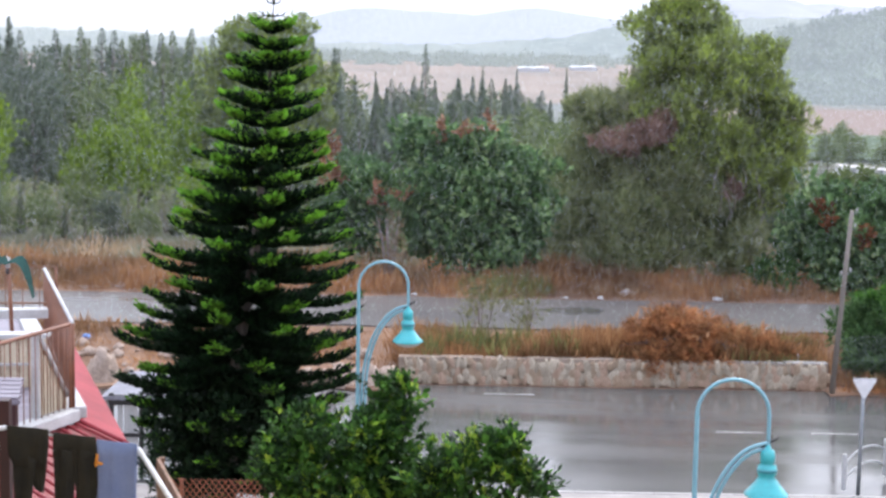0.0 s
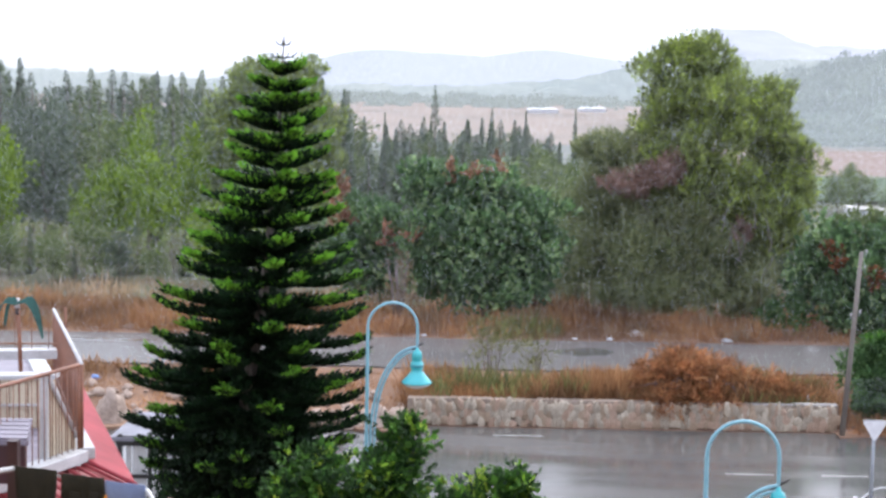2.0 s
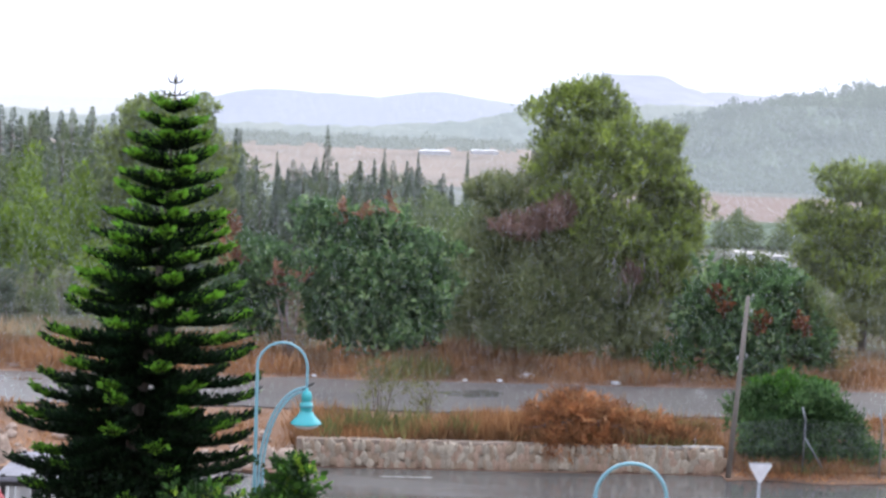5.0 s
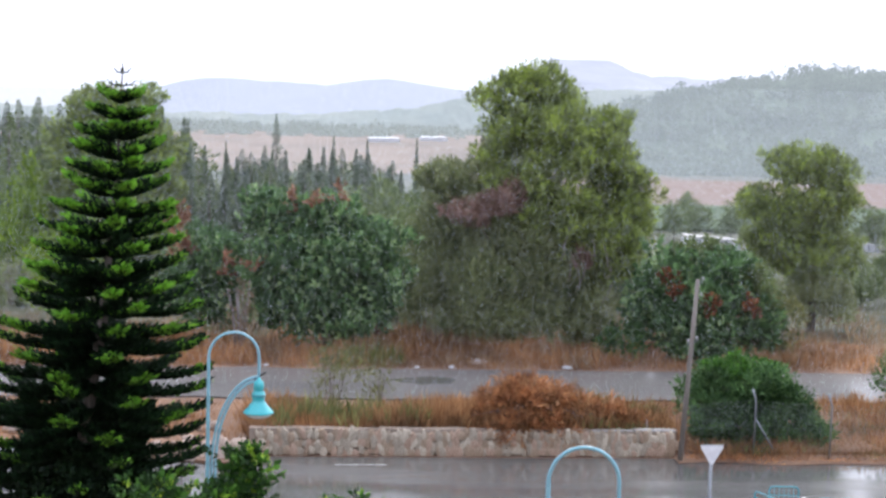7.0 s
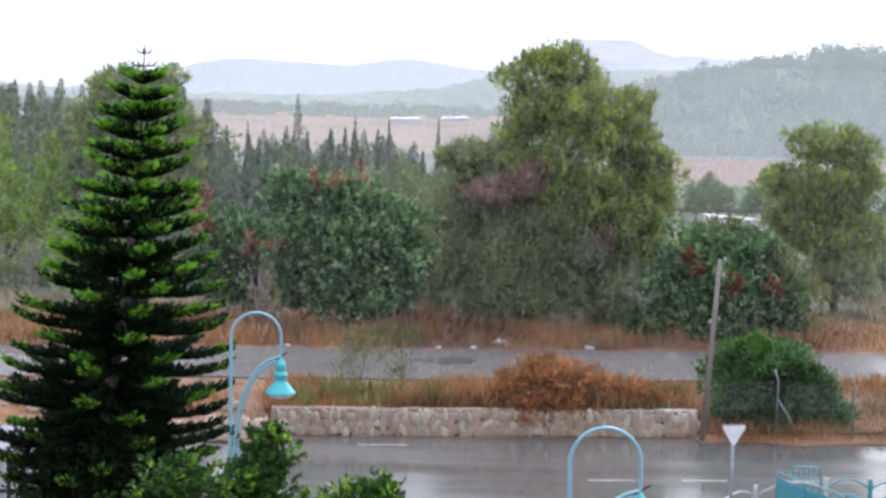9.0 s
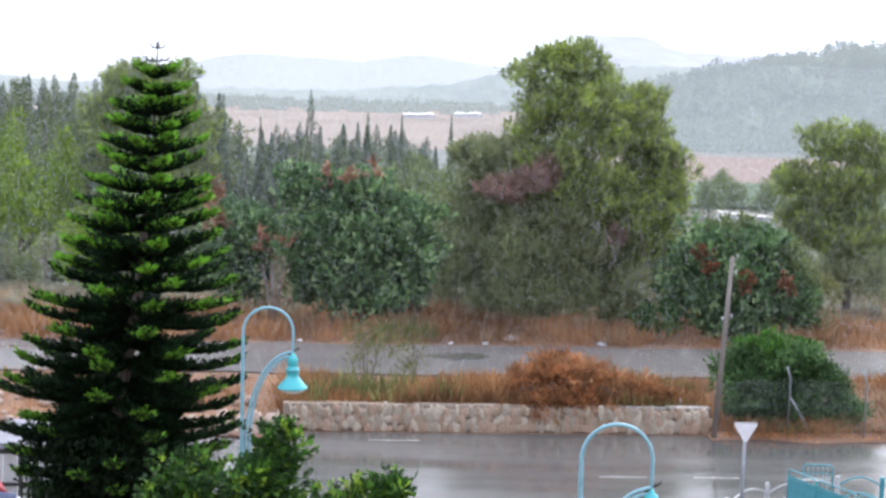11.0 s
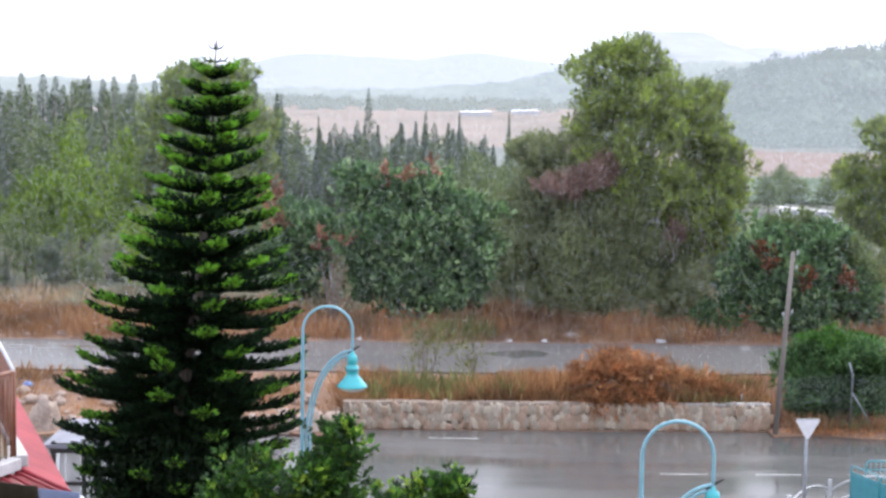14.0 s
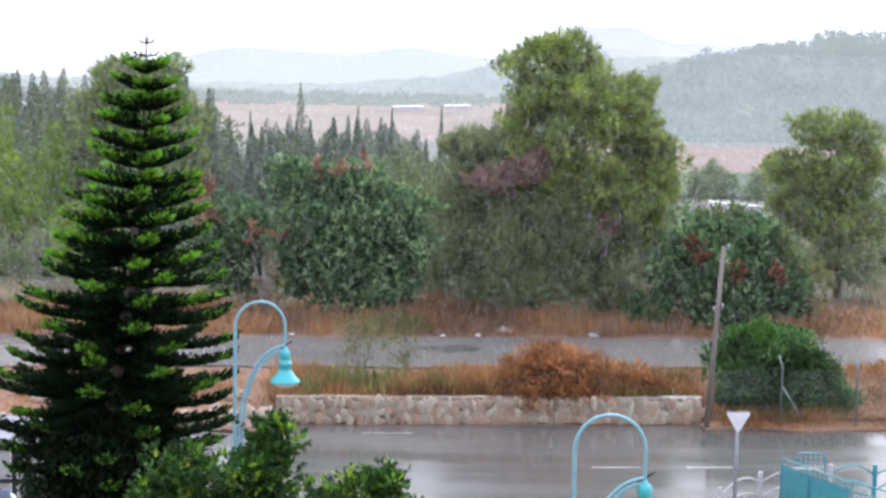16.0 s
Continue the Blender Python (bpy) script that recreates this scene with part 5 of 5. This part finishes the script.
rock("plastic_bag", (-12.05, 60, 0.7), (0.22, 0.2, 0.2), 8.8, M_BLUEBAG, "crumpled blue plastic bag on the soil", "litter", 2)
rock("litter", (11.88, 57.5, 0.86), (0.05, 0.05, 0.3), 3.1, M_LITTER, "white scrap standing on the wall's coping", "litter", 1)

# ---- distant greenhouses ----
for a, b, w, d, h, lab in ((46.01, 900, 15.5, 12, 2.6, "white greenhouse roof far off in the valley"), (73.40, 930, 14, 12, 2.6, "second white greenhouse roof far off in the valley"), (35.43, 148, 4.6, 2.5, 1.15, "long low white shed roof in the valley"), (48.06, 148, 3.0, 3.0, 0.9, "low white shed roof behind a pine")):
    gh = thing("greenhouse", (a, b, ground_z(a, b)), lab, "greenhouse", "valley greenhouses")
    bm = bmesh.new()
    n = 18
    arch = [h * (0.8 + 0.12 * abs(math.sin(math.pi * 2 * t / n)) ** 0.7 + 0.12 * t / n) if b > 500 else h * (1.0 - 0.3 * t / n) for t in range(n + 1)]
    ra = [bm.verts.new((w * (t / n - 0.5), -d / 2, z)) for t, z in enumerate(arch)]
    rb = [bm.verts.new((w * (t / n - 0.5), d / 2, z * 1.05)) for t, z in enumerate(arch)]
    for t in range(n):
        bm.faces.new((ra[t], ra[t + 1], rb[t + 1], rb[t]))
    part("roof", bm, M_GREENHOUSE if b > 500 else M_KERB, gh)
    part("wall", boxes(((w - 0.2, d - 0.4, h * 0.76), (0, 0, h * 0.37))), M_PANEL, gh)
    for k in range(5):
        part("rib", boxes(((0.15, 0.15, h * 0.8), (-w / 2 + w * k / 4, -d / 2 - 0.1, h * 0.4))), M_STEEL, gh)


# ---- terrace house at the street's near side ----
house = thing("house", (0, 0, 0), "terraced house with red roof skirts below a railed terrace", "house")
A, B_, C_ = Vector((-4.98, 24.05, 6.42)), Vector((-7.42, 31.5, 6.42)), Vector((-6.85, 19.4, 6.42))


def prism(points, z0, z1):
    bm = bmesh.new()
    lo, hi = [bm.verts.new((x, y, z0)) for x, y in points], [bm.verts.new((x, y, z1)) for x, y in points]
    bm.faces.new(lo[::-1])
    bm.faces.new(hi)
    for i in range(len(points)):
        bm.faces.new((lo[i], lo[(i + 1) % len(points)], hi[(i + 1) % len(points)], hi[i]))
    bmesh.ops.recalc_face_normals(bm, faces=bm.faces)
    return bm


def slab(corners, thick):
    """A sloping sheet through four corners."""
    c = [Vector(p) for p in corners]
    nrm = (c[1] - c[0]).cross(c[2] - c[0]).normalized() * thick
    bm = bmesh.new()
    a, b = [bm.verts.new(p) for p in c], [bm.verts.new(p - nrm) for p in c]
    bm.faces.new(a)
    bm.faces.new(b[::-1])
    for i in range(len(c)):
        bm.faces.new((a[i], b[i], b[(i + 1) % len(c)], a[(i + 1) % len(c)]))
    bmesh.ops.recalc_face_normals(bm, faces=bm.faces)
    return bm


part("wall", prism([(-5.0, 23.9), (-7.4, 31.3), (-14, 29.5), (-13, 17.5), (-6.9, 19.6)], 0, 6.05), M_CREAM, house, "cream plastered wall")
part("soffit", prism([(-5.06, 24.0), (-7.4, 31.4), (-14, 29.5), (-13, 17.3), (-6.9, 19.4)], 6.05, 6.32), M_MAROON, house, "dark maroon boarded fascia")
part("terrace_floor", prism([(-5.05, 24.0), (-7.45, 31.3), (-14, 29.5), (-13, 17.5), (-6.9, 19.6)], 6.32, 6.44), M_DECK, house, "grey boarded terrace floor")


def coping(p, q, w=0.3, h=0.16):
    p, q = Vector(p), Vector(q)
    d = q - p
    bm = bmesh.new()
    m = (p + q) / 2
    box(bm, (d.length, w, h), (m.x, m.y, m.z), (0, 0, math.degrees(math.atan2(d.y, d.x))), 0.015)
    return bm


part("coping", coping(A, B_), M_WHITE, house, "white terrace edge")
part("coping", coping(A + Vector((-0.05, -0.08, 0)), C_), M_WHITE, house, "white terrace edge")
eave_near, eave_far = Vector((-4.22, 23.9, 6.02)), Vector((-6.5, 31.2, 6.02))
part("roof", slab([A + Vector((0.06, 0.05, -0.1)), eave_near, eave_far, B_ + Vector((0.06, 0, -0.1))], 0.06), M_RED, house, "smooth red roof skirt")
front = [A + Vector((0.03, -0.1, -0.12)), C_ + Vector((0.1, 0, -0.12)), Vector((-4.9, 18.6, 5.2)), Vector((-4.22, 23.85, 6.0))]
part("roof", slab(front, 0.05), M_TILE, house, "red tiled roof skirt")
for i in range(26):
    t = (i + 0.5) / 26
    p, q = front[0].lerp(front[1], t), front[3].lerp(front[2], t)
    bm = bmesh.new()
    tube(bm, [p.lerp(q, k) + Vector((0.02, -0.02, 0.035)) for k in (0.0, 0.33, 0.66, 1.0)], [0.022, 0.024, 0.026, 0.028], 8)
    part("ridge_tile", bm, M_TILE, house)
part("ridge_cap", tube(bmesh.new(), [front[0] + Vector((0, 0, 0.05)), front[3] + Vector((0, 0, 0.04))], 0.035, 8), M_RED, house)

# inner cream parapets of the terrace
part("parapet", prism([(-5.75, 25.6), (-7.8, 25.3), (-7.8, 25.5), (-5.75, 25.8)], 6.44, 7.17), M_CREAM, house, "cream inner wall")
part("parapet_cap", prism([(-5.7, 25.55), (-7.8, 25.25), (-7.8, 25.55), (-5.7, 25.85)], 7.17, 7.23), M_WHITE, house, "white wall cap")
run = (C_ - A).normalized()
end = A + run * 0.75 + Vector((-0.1, 0.04, 0.06))
start_ = A + Vector((-0.12, 0.0, 0.06))
part("parapet", slab([end + Vector((0, 0, 1.17)), end, start_, start_ + Vector((0, 0, 0.16))], 0.1), M_CREAM, house, "sloping cream boarded wall")
part("parapet_cap", tube(bmesh.new(), [end + Vector((0.02, -0.02, 1.19)), start_ + Vector((0.02, -0.02, 0.18))], 0.032, 8), M_WHITE, house, "white sloping wall cap")
for k in (0.2, 0.42, 0.64, 0.84):
    p = end.lerp(start_, k) + Vector((0.012, -0.005, 0))
    part("panel_joint", tube(bmesh.new(), [p, p + Vector((0, 0, 1.14 - 1.01 * k))], 0.007, 5), M_RUST, house)
part("wall_pier", prism([(end.x - 0.06, end.y - 0.06), (end.x + 0.03, end.y - 0.06), (end.x + 0.03, end.y + 0.05), (end.x - 0.06, end.y + 0.05)], 6.3, end.z + 1.2), M_WHITE, house, "white wall pier")
part("wall_panel", prism([(-5.88, 25.5), (-7.6, 25.26), (-7.6, 25.3), (-5.88, 25.54)], 6.78, 6.81), M_WHITE, house, "white rail across the cream wall")
for i in range(7):
    part("panel_joint", boxes(((0.012, 0.012, 0.7), (-5.85 - 0.13 * i, 25.58 - 0.019 * i, 6.8))), M_RUST, house)
part("parapet_cap", prism([(-6.15, 28.36), (-9.5, 27.6), (-9.5, 27.95), (-6.15, 28.66)], 6.98, 7.12), M_WHITE, house, "white wall cap")
part("corner_post", prism([(-3.42, 13.6), (-3.34, 13.6), (-3.34, 13.7), (-3.42, 13.7)], 0, 8.93), M_MAROON, house, "dark maroon corner post")


part("canopy", prism([(-5.14, 21.5), (-5.4, 22.75), (-7.5, 22.7), (-7.5, 21.5)], 7.1, 7.15), M_DECK, house, "wet grey boarded canopy")
for i in range(5):
    part("canopy_board", boxes(((2.2, 0.19, 0.03), (-6.27 - 0.05 * i, 21.62 + 0.25 * i, 7.17))), M_DECK, house)
part("canopy_fascia", prism([(-5.18, 21.46), (-7.5, 21.46), (-7.5, 21.52), (-5.18, 21.52)], 6.62, 7.1), M_MAROON, house, "dark maroon fascia")
part("canopy_leg", prism([(-7.3, 22.5), (-7.38, 22.5), (-7.38, 22.58), (-7.3, 22.58)], 6.3, 7.1), M_MAROON, house)


def railing(p, q, n, label, high=1.17, bar=0.028):
    p, q = Vector(p), Vector(q)
    t = thing("railing", p, label, "railing", "terrace railings")
    d = q - p
    up = Vector((0, 0, high))
    part("top_rail", tube(bmesh.new(), [up, d + up], bar, 8), M_WHITE if n == 40 else M_RUST, t)
    if n != 36:
        part("lower_rail", tube(bmesh.new(), [up * 0.12, d + up * 0.12], 0.015, 6), M_RUST, t)
    for i in range(n + 1):
        e = d * (i / n)
        part("baluster", tube(bmesh.new(), [e, e + up], 0.024 if i in (0, n) else 0.013 if n == 40 else 0.008, 6), M_RUST, t)
    return t


railing(A + Vector((-0.03, 0.0, 0.08)), Vector((-6.52, 29.1, 6.5)), 40, "brown terrace railing with a pale handrail")
railing(A + Vector((-0.06, -0.06, 0.08)), C_ + Vector((0, 0, 0.08)), 36, "brown metal terrace railing along the front edge")
railing(Vector((-6.2, 28.5, 7.12)), Vector((-9.3, 27.75, 7.2)), 12, "thin brown railing on the far terrace wall", 0.68, 0.01)
gp = thing("garden_pole", (-6.67, 27.5, 6.5), "brown pole with white tip and hanging green fabric", "pole")
gz_ = 8.06 - 6.5
part("pole", tube(bmesh.new(), [(0, 0, 0), (-0.06, 0, gz_)], 0.035, 8), M_RUST, gp)
part("band", tube(bmesh.new(), [(-0.058, 0, gz_ - 0.24), (-0.06, 0, gz_ - 0.15)], 0.04, 8), M_BLACK, gp, "black band")
part("tip", tube(bmesh.new(), [(-0.06, 0, gz_ - 0.14), (-0.065, 0, gz_ + 0.02)], 0.04, 8), M_WHITE, gp, "white cap")
for i, (dx, dz) in enumerate(((0.38, 0.55), (0.34, 0.4), (-0.2, 0.35), (-0.36, 0.42))):
    bm = bmesh.new()
    prev = None
    for t in np.linspace(0, 1, 9):
        c = Vector((-0.05 + dx * (t ** 0.7), -0.03 * i, gz_ - 0.06 + 0.12 * math.sin(math.pi * t) - dz * t * t))
        w = 0.06 * math.sin(math.pi * (0.12 + 0.8 * t))
        pair = (bm.verts.new(c + Vector((-w * 0.7, -0.02, -w))), bm.verts.new(c + Vector((w * 0.7, 0.02, w))))
        if prev:
            bm.faces.new((prev[0], prev[1], pair[1], pair[0]))
        prev = pair
    f = part("fabric", bm, M_GREENCLOTH, gp, "drooping dark green strip")
    f.modifiers.new("thick", "SOLIDIFY").thickness = 0.012

own_house = thing("apartment_building", (0, 0, 0), "plain plastered apartment building with an upper balcony", "building")
part("side_wall", prism([(-4.1, -12), (-3.75, -12), (-3.75, 13.4), (-4.1, 13.4)], 0, 15), M_CREAM, own_house)
part("rear_wall", prism([(-3.74, -2.4), (7, -2.4), (7, -2.1), (-3.74, -2.1)], 0, 15), M_CREAM, own_house)
part("balcony_floor", prism([(-3.74, -2.09), (4, -2.09), (4, 0.25), (-3.74, 0.25)], 10.25, 10.45), M_PAVE, own_house)

# ---- washing on a rack below the balcony ----
WY = 13.0
rack = thing("drying_rack", (-2.71, WY, 8.79), "white metal drying rack fixed outside a balcony", "drying rack")
RX, RZ = -2.71, 8.79
l0, l1, l2 = Vector((-3.22 - RX, 0, 8.86 - RZ)), Vector((-2.50 - RX, 0, 8.75 - RZ)), Vector((-2.22 - RX, 0, 8.71 - RZ))
part("rod", tube(bmesh.new(), [l0, l1, l2], 0.012, 8), M_WHITE, rack)
arm_end = Vector((-1.68, 11.40, 8.68)) - Vector((RX, WY, RZ))
part("arm", tube(bmesh.new(), [l2, l2.lerp(arm_end, 0.5), arm_end], 0.02, 8), M_WHITE, rack)
part("wall_arm", tube(bmesh.new(), [l0, l0 + Vector((-0.6, -0.6, 0.0))], 0.02, 8), M_WHITE, rack)


def hanging(name, outline, mat, label, category, seed):
    """Cloth over the rod: outline is (u, left, right) with u the drop; folds run down it."""
    bm = bmesh.new()
    nx, rows = 14, []
    for u, a, b in outline:
        rows.append([bm.verts.new((a + (b - a) * i / nx, -0.022 - 0.04 * u + (0.006 + 0.012 * u) * math.sin(i * 0.55 + seed + 2 * u) + 0.02 * noise.noise((i * 0.6, u * 5, seed)), -u + 0.03 * (i / nx - 0.5) * -1)) for i in range(nx + 1)])
    for r0, r1 in zip(rows, rows[1:]):
        for i in range(nx):
            bm.faces.new((r0[i], r0[i + 1], r1[i + 1], r1[i])).smooth = True
    return bm


def garment(name, x0, z0, pieces, mat, label, seed):
    t = thing(name, (x0, WY, z0 + 0.012), label, "laundry", "washing on the rack")
    for k, (nm, outline) in enumerate(pieces):
        ob = part(nm, hanging(nm, outline, mat, label, "", seed + k), mat, t)
        ob.modifiers.new("thick", "SOLIDIFY").thickness = 0.012
    return t


def leg(a0, b0, a1, b1, u0, u1):
    return [(u, a0 + (a1 - a0) * (u - u0) / (u1 - u0), b0 + (b1 - b0) * (u - u0) / (u1 - u0)) for u in np.linspace(u0, u1, 8)]


garment("olive_trousers", -3.20, 8.84, [("seat", [(-0.02, 0, 0.31), (0.1, 0.0, 0.31), (0.2, 0.01, 0.3), (0.28, 0.05, 0.29)]), ("trouser_leg", leg(0.04, 0.21, 0.06, 0.13, 0.22, 0.8)), ("trouser_leg", leg(0.14, 0.3, 0.2, 0.27, 0.22, 0.46))], M_OLIVE, "dark olive trousers hung folded over the rack", 3.0)
garment("olive_trousers", -2.86, 8.79, [("seat", [(-0.02, 0, 0.32), (0.08, 0, 0.33), (0.16, 0, 0.34)]), ("trouser_leg", leg(0.0, 0.18, 0.02, 0.12, 0.1, 0.85)), ("trouser_leg", leg(0.15, 0.34, 0.2, 0.34, 0.1, 0.85))], M_OLIVE, "dark olive trousers hanging with both legs down", 5.0)
garment("blue_towel", -2.53, 8.74, [("cloth", [(u, 0.0, 0.3 - 0.02 * u) for u in np.linspace(-0.02, 0.9, 9)])], M_BLUECLOTH, "grey-blue towel hanging from the rack", 8.0)
peg = thing("clothes_peg", (-2.51, 12.93, 8.62), "orange clothes peg on the washing", "peg")
part("peg_body", boxes(((0.06, 0.02, 0.015), (0, 0, 0), (0, 20, 0)), ((0.02, 0.02, 0.09), (-0.015, 0, 0.02), (0, 8, 0))), surface("orange_plastic", (0.6, 0.22, 0.02), (0.75, 0.3, 0.03), 5, 0.4), peg)

# ---- small booth by the street, fences in the yard ----
bx0, by0 = -8.47, 45.0
booth = thing("booth", (bx0, by0, 0), "small pale flat-roofed booth with black steel frame", "booth")
part("roof", box(bmesh.new(), (1.5, 3.3, 0.1), (0.65, 1.5, 1.98), (0, 0, -3), 0.015), M_WETROOF, booth, "wet pale grey flat roof")
for x, y in ((0.08, 0), (0.85, 0), (1.25, 0), (0.08, 3.0), (1.25, 3.0)):
    part("frame_post", box(bmesh.new(), (0.11, 0.11, 2.1), (x, y, 1.05), (0, 0, 0), 0.01), M_BLACK, booth)
for x, w in ((0.3, 0.14), (0.58, 0.36), (1.05, 0.24)):
    part("panel", box(bmesh.new(), (w, 0.04, 1.55), (x, 0.02, 1.05), (0, 0, 0), 0.008), M_WHITE, booth)
part("header", box(bmesh.new(), (1.32, 0.1, 0.26), (0.66, -0.04, 1.93), (0, 0, 0), 0.01), M_BLACK, booth)
for z in (1.0, 0.25):
    part("cross_bar", boxes(((1.3, 0.09, 0.09), (0.65, -0.02, z))), M_BLACK, booth)

yard = thing("lattice_fence", (-5.08, 35.0, 0), "orange-brown diagonal wooden lattice fence", "fence")
lz = 2.54
for i in range(16):
    for s in (1, -1):
        x = i * 0.13
        part("lath", boxes(((0.02, 0.012, 0.8), (x, 0.01 * s, lz - 0.3), (0, 38 * s, 0))), M_LATTICE, yard)
part("post", boxes(((0.07, 0.07, lz), (-0.05, 0.05, lz / 2))), M_LATTICE, yard)
part("post", boxes(((0.07, 0.07, lz), (1.95, 0.05, lz / 2))), M_LATTICE, yard)
part("bottom_rail", boxes(((2.0, 0.05, 0.06), (0.95, 0.04, lz - 0.66))), M_LATTICE, yard)
picket = thing("picket_fence", (-5.22, 43.0, 0.12), "pale grey weathered picket fence behind the pine", "fence")
for i in range(7):
    part("picket", box(bmesh.new(), (0.09, 0.03, 1.36 - 0.12 + 0.05 * math.sin(i * 4)), (i * 0.14, 0, (1.36 - 0.12) / 2), (0, 0.5 * math.sin(i * 3), 0), 0.006), M_PANEL, picket)
part("picket_rail", boxes(((0.95, 0.03, 0.08), (0.42, 0.03, 0.9))), M_PANEL, picket)
board = thing("board_fence", (-4.13, 26.00, 5.29), "brown slanting board beside the red roof", "board")
bd = Vector((-3.23, 22.50, 5.57)) - Vector((-4.13, 26.00, 5.29))
part("board", slab([(0, 0, 0), bd, bd + Vector((0, 0, -1.2)), (0, 0, -1.2)], 0.05), M_PLANK, board)
part("board_post", boxes(((0.08, 0.08, 5.29), (0.02, 0.06, -5.29 / 2))), M_PLANK, board)

# ---- stones of the retaining wall, one by one ----
STONE_MATS = [surface("fieldstone_" + c, d, l_, 3.0, 0.8, 0, 14, 0.9, 0.03) for c, d, l_ in (("pink", (0.37, 0.25, 0.18), (0.54, 0.39, 0.29)), ("grey", (0.32, 0.265, 0.2), (0.49, 0.415, 0.325)), ("pale", (0.46, 0.385, 0.29), (0.64, 0.555, 0.44)), ("brown", (0.31, 0.22, 0.15), (0.46, 0.35, 0.25)))]
stone_meshes = []
for i in range(14):
    bm = bmesh.new()
    n = 5 + i % 3
    turn = 0.9 * noise.noise((i * 2.7, 3, 1))
    ring = []
    for k in range(n):
        a = turn + 6.283 * (k + 0.35 * noise.noise((k * 3.1, i * 1.9, 0))) / n
        ring.append((math.cos(a) * (0.56 + 0.07 * noise.noise((k * 1.7, i, 4))), math.sin(a) * (0.56 + 0.07 * noise.noise((k * 1.3, i, 8)))))
    back = [bm.verts.new((x, 0.3, z)) for x, z in ring]
    mid_ = [bm.verts.new((x, -0.3, z)) for x, z in ring]
    face = [bm.verts.new((x * 0.86, -0.5 + 0.2 * noise.noise((k, i, 2)), z * 0.86)) for k, (x, z) in enumerate(ring)]
    top = bm.verts.new((0.08 * noise.noise((i, 5, 5)), -0.58, 0.08 * noise.noise((i, 7, 5))))
    for k in range(n):
        bm.faces.new((back[k], back[(k + 1) % n], mid_[(k + 1) % n], mid_[k]))
        bm.faces.new((mid_[k], mid_[(k + 1) % n], face[(k + 1) % n], face[k]))
        bm.faces.new((face[k], face[(k + 1) % n], top))
    bmesh.ops.recalc_face_normals(bm, faces=bm.faces)
    me = bpy.data.meshes.new("stone")
    bm.to_mesh(me)
    bm.free()
    me.materials.append(STONE_MATS[i % 4])
    stone_meshes.append(me)
r = np.random.default_rng(200)
rows_z = (0.13, 0.37, 0.62)
for j, z in enumerate(rows_z):
    x = -1.25 + 0.1 * j
    while x < 12.65:
        w = r.uniform(0.08, 0.235)
        h = r.uniform(0.2, 0.42)
        st = put("stone", stone_meshes[int(r.integers(14))], wall)
        st.matrix_basis = pose(x + w / 2, -0.08 + r.normal(0, 0.016), z + r.normal(0, 0.05), 0, r.normal(0, 11), 0) @ Matrix.Diagonal((w * 1.3, 0.15 + r.uniform(0, 0.07), h * 1.22, 1))
        x += w * 0.93

# bare grey branches in front of the large pine's crown
pine = [o for o in scene.collection.objects if o.name == "aleppo_pine"][0]
for i in range(9):
    a = Vector((12.25, 73.60, 5.02)) + Vector((r.normal(0, 0.5), 0, r.normal(0, 0.5))) - pine.matrix_basis.translation
    d = Vector((r.normal(0, 0.25), -0.1, -1.0)) * float(r.uniform(0.5, 1.3))
    part("bare_branch", tube(bmesh.new(), [a, a + d * 0.5 + Vector((0.08, 0, 0)), a + d], [0.012, 0.02, 0.026], 5), M_DEADWOOD, pine, "bare grey dead branch")

# ---- falling rain beyond the street ----
r = np.random.default_rng(300)
n = 400000
y = 58 + 112 * r.uniform(0, 1, n) ** 0.92
low = np.where(y < 88, 0.8, 0.78 - 0.034 * (y - 88))
top = np.column_stack([r.uniform(-0.31, 0.36, n) * y, y, low + r.uniform(0, 1, n) ** 1.35 * (12.3 - low)])
fall = np.array([0.01, 0.0, -0.16]) * r.uniform(0.6, 1.3, (n, 1))
wide = np.column_stack([np.full(n, 0.003), r.normal(0, 0.001, n), np.zeros(n)])
drops = np.stack([top, top + fall - wide / 2, top + fall + wide / 2], 1).astype(np.float32)
me = bpy.data.meshes.new("rain")
me.vertices.add(3 * n)
me.loops.add(3 * n)
me.polygons.add(n)
me.vertices.foreach_set("co", drops.ravel())
me.loops.foreach_set("vertex_index", np.arange(3 * n, dtype=np.int32))
me.polygons.foreach_set("loop_start", np.arange(0, 3 * n, 3, dtype=np.int32))
me.materials.append(M_RAIN)
me.update(calc_edges=True)
tagged(put("rain", me), "thin pale streaks of falling rain", "rain", kind="stuff")
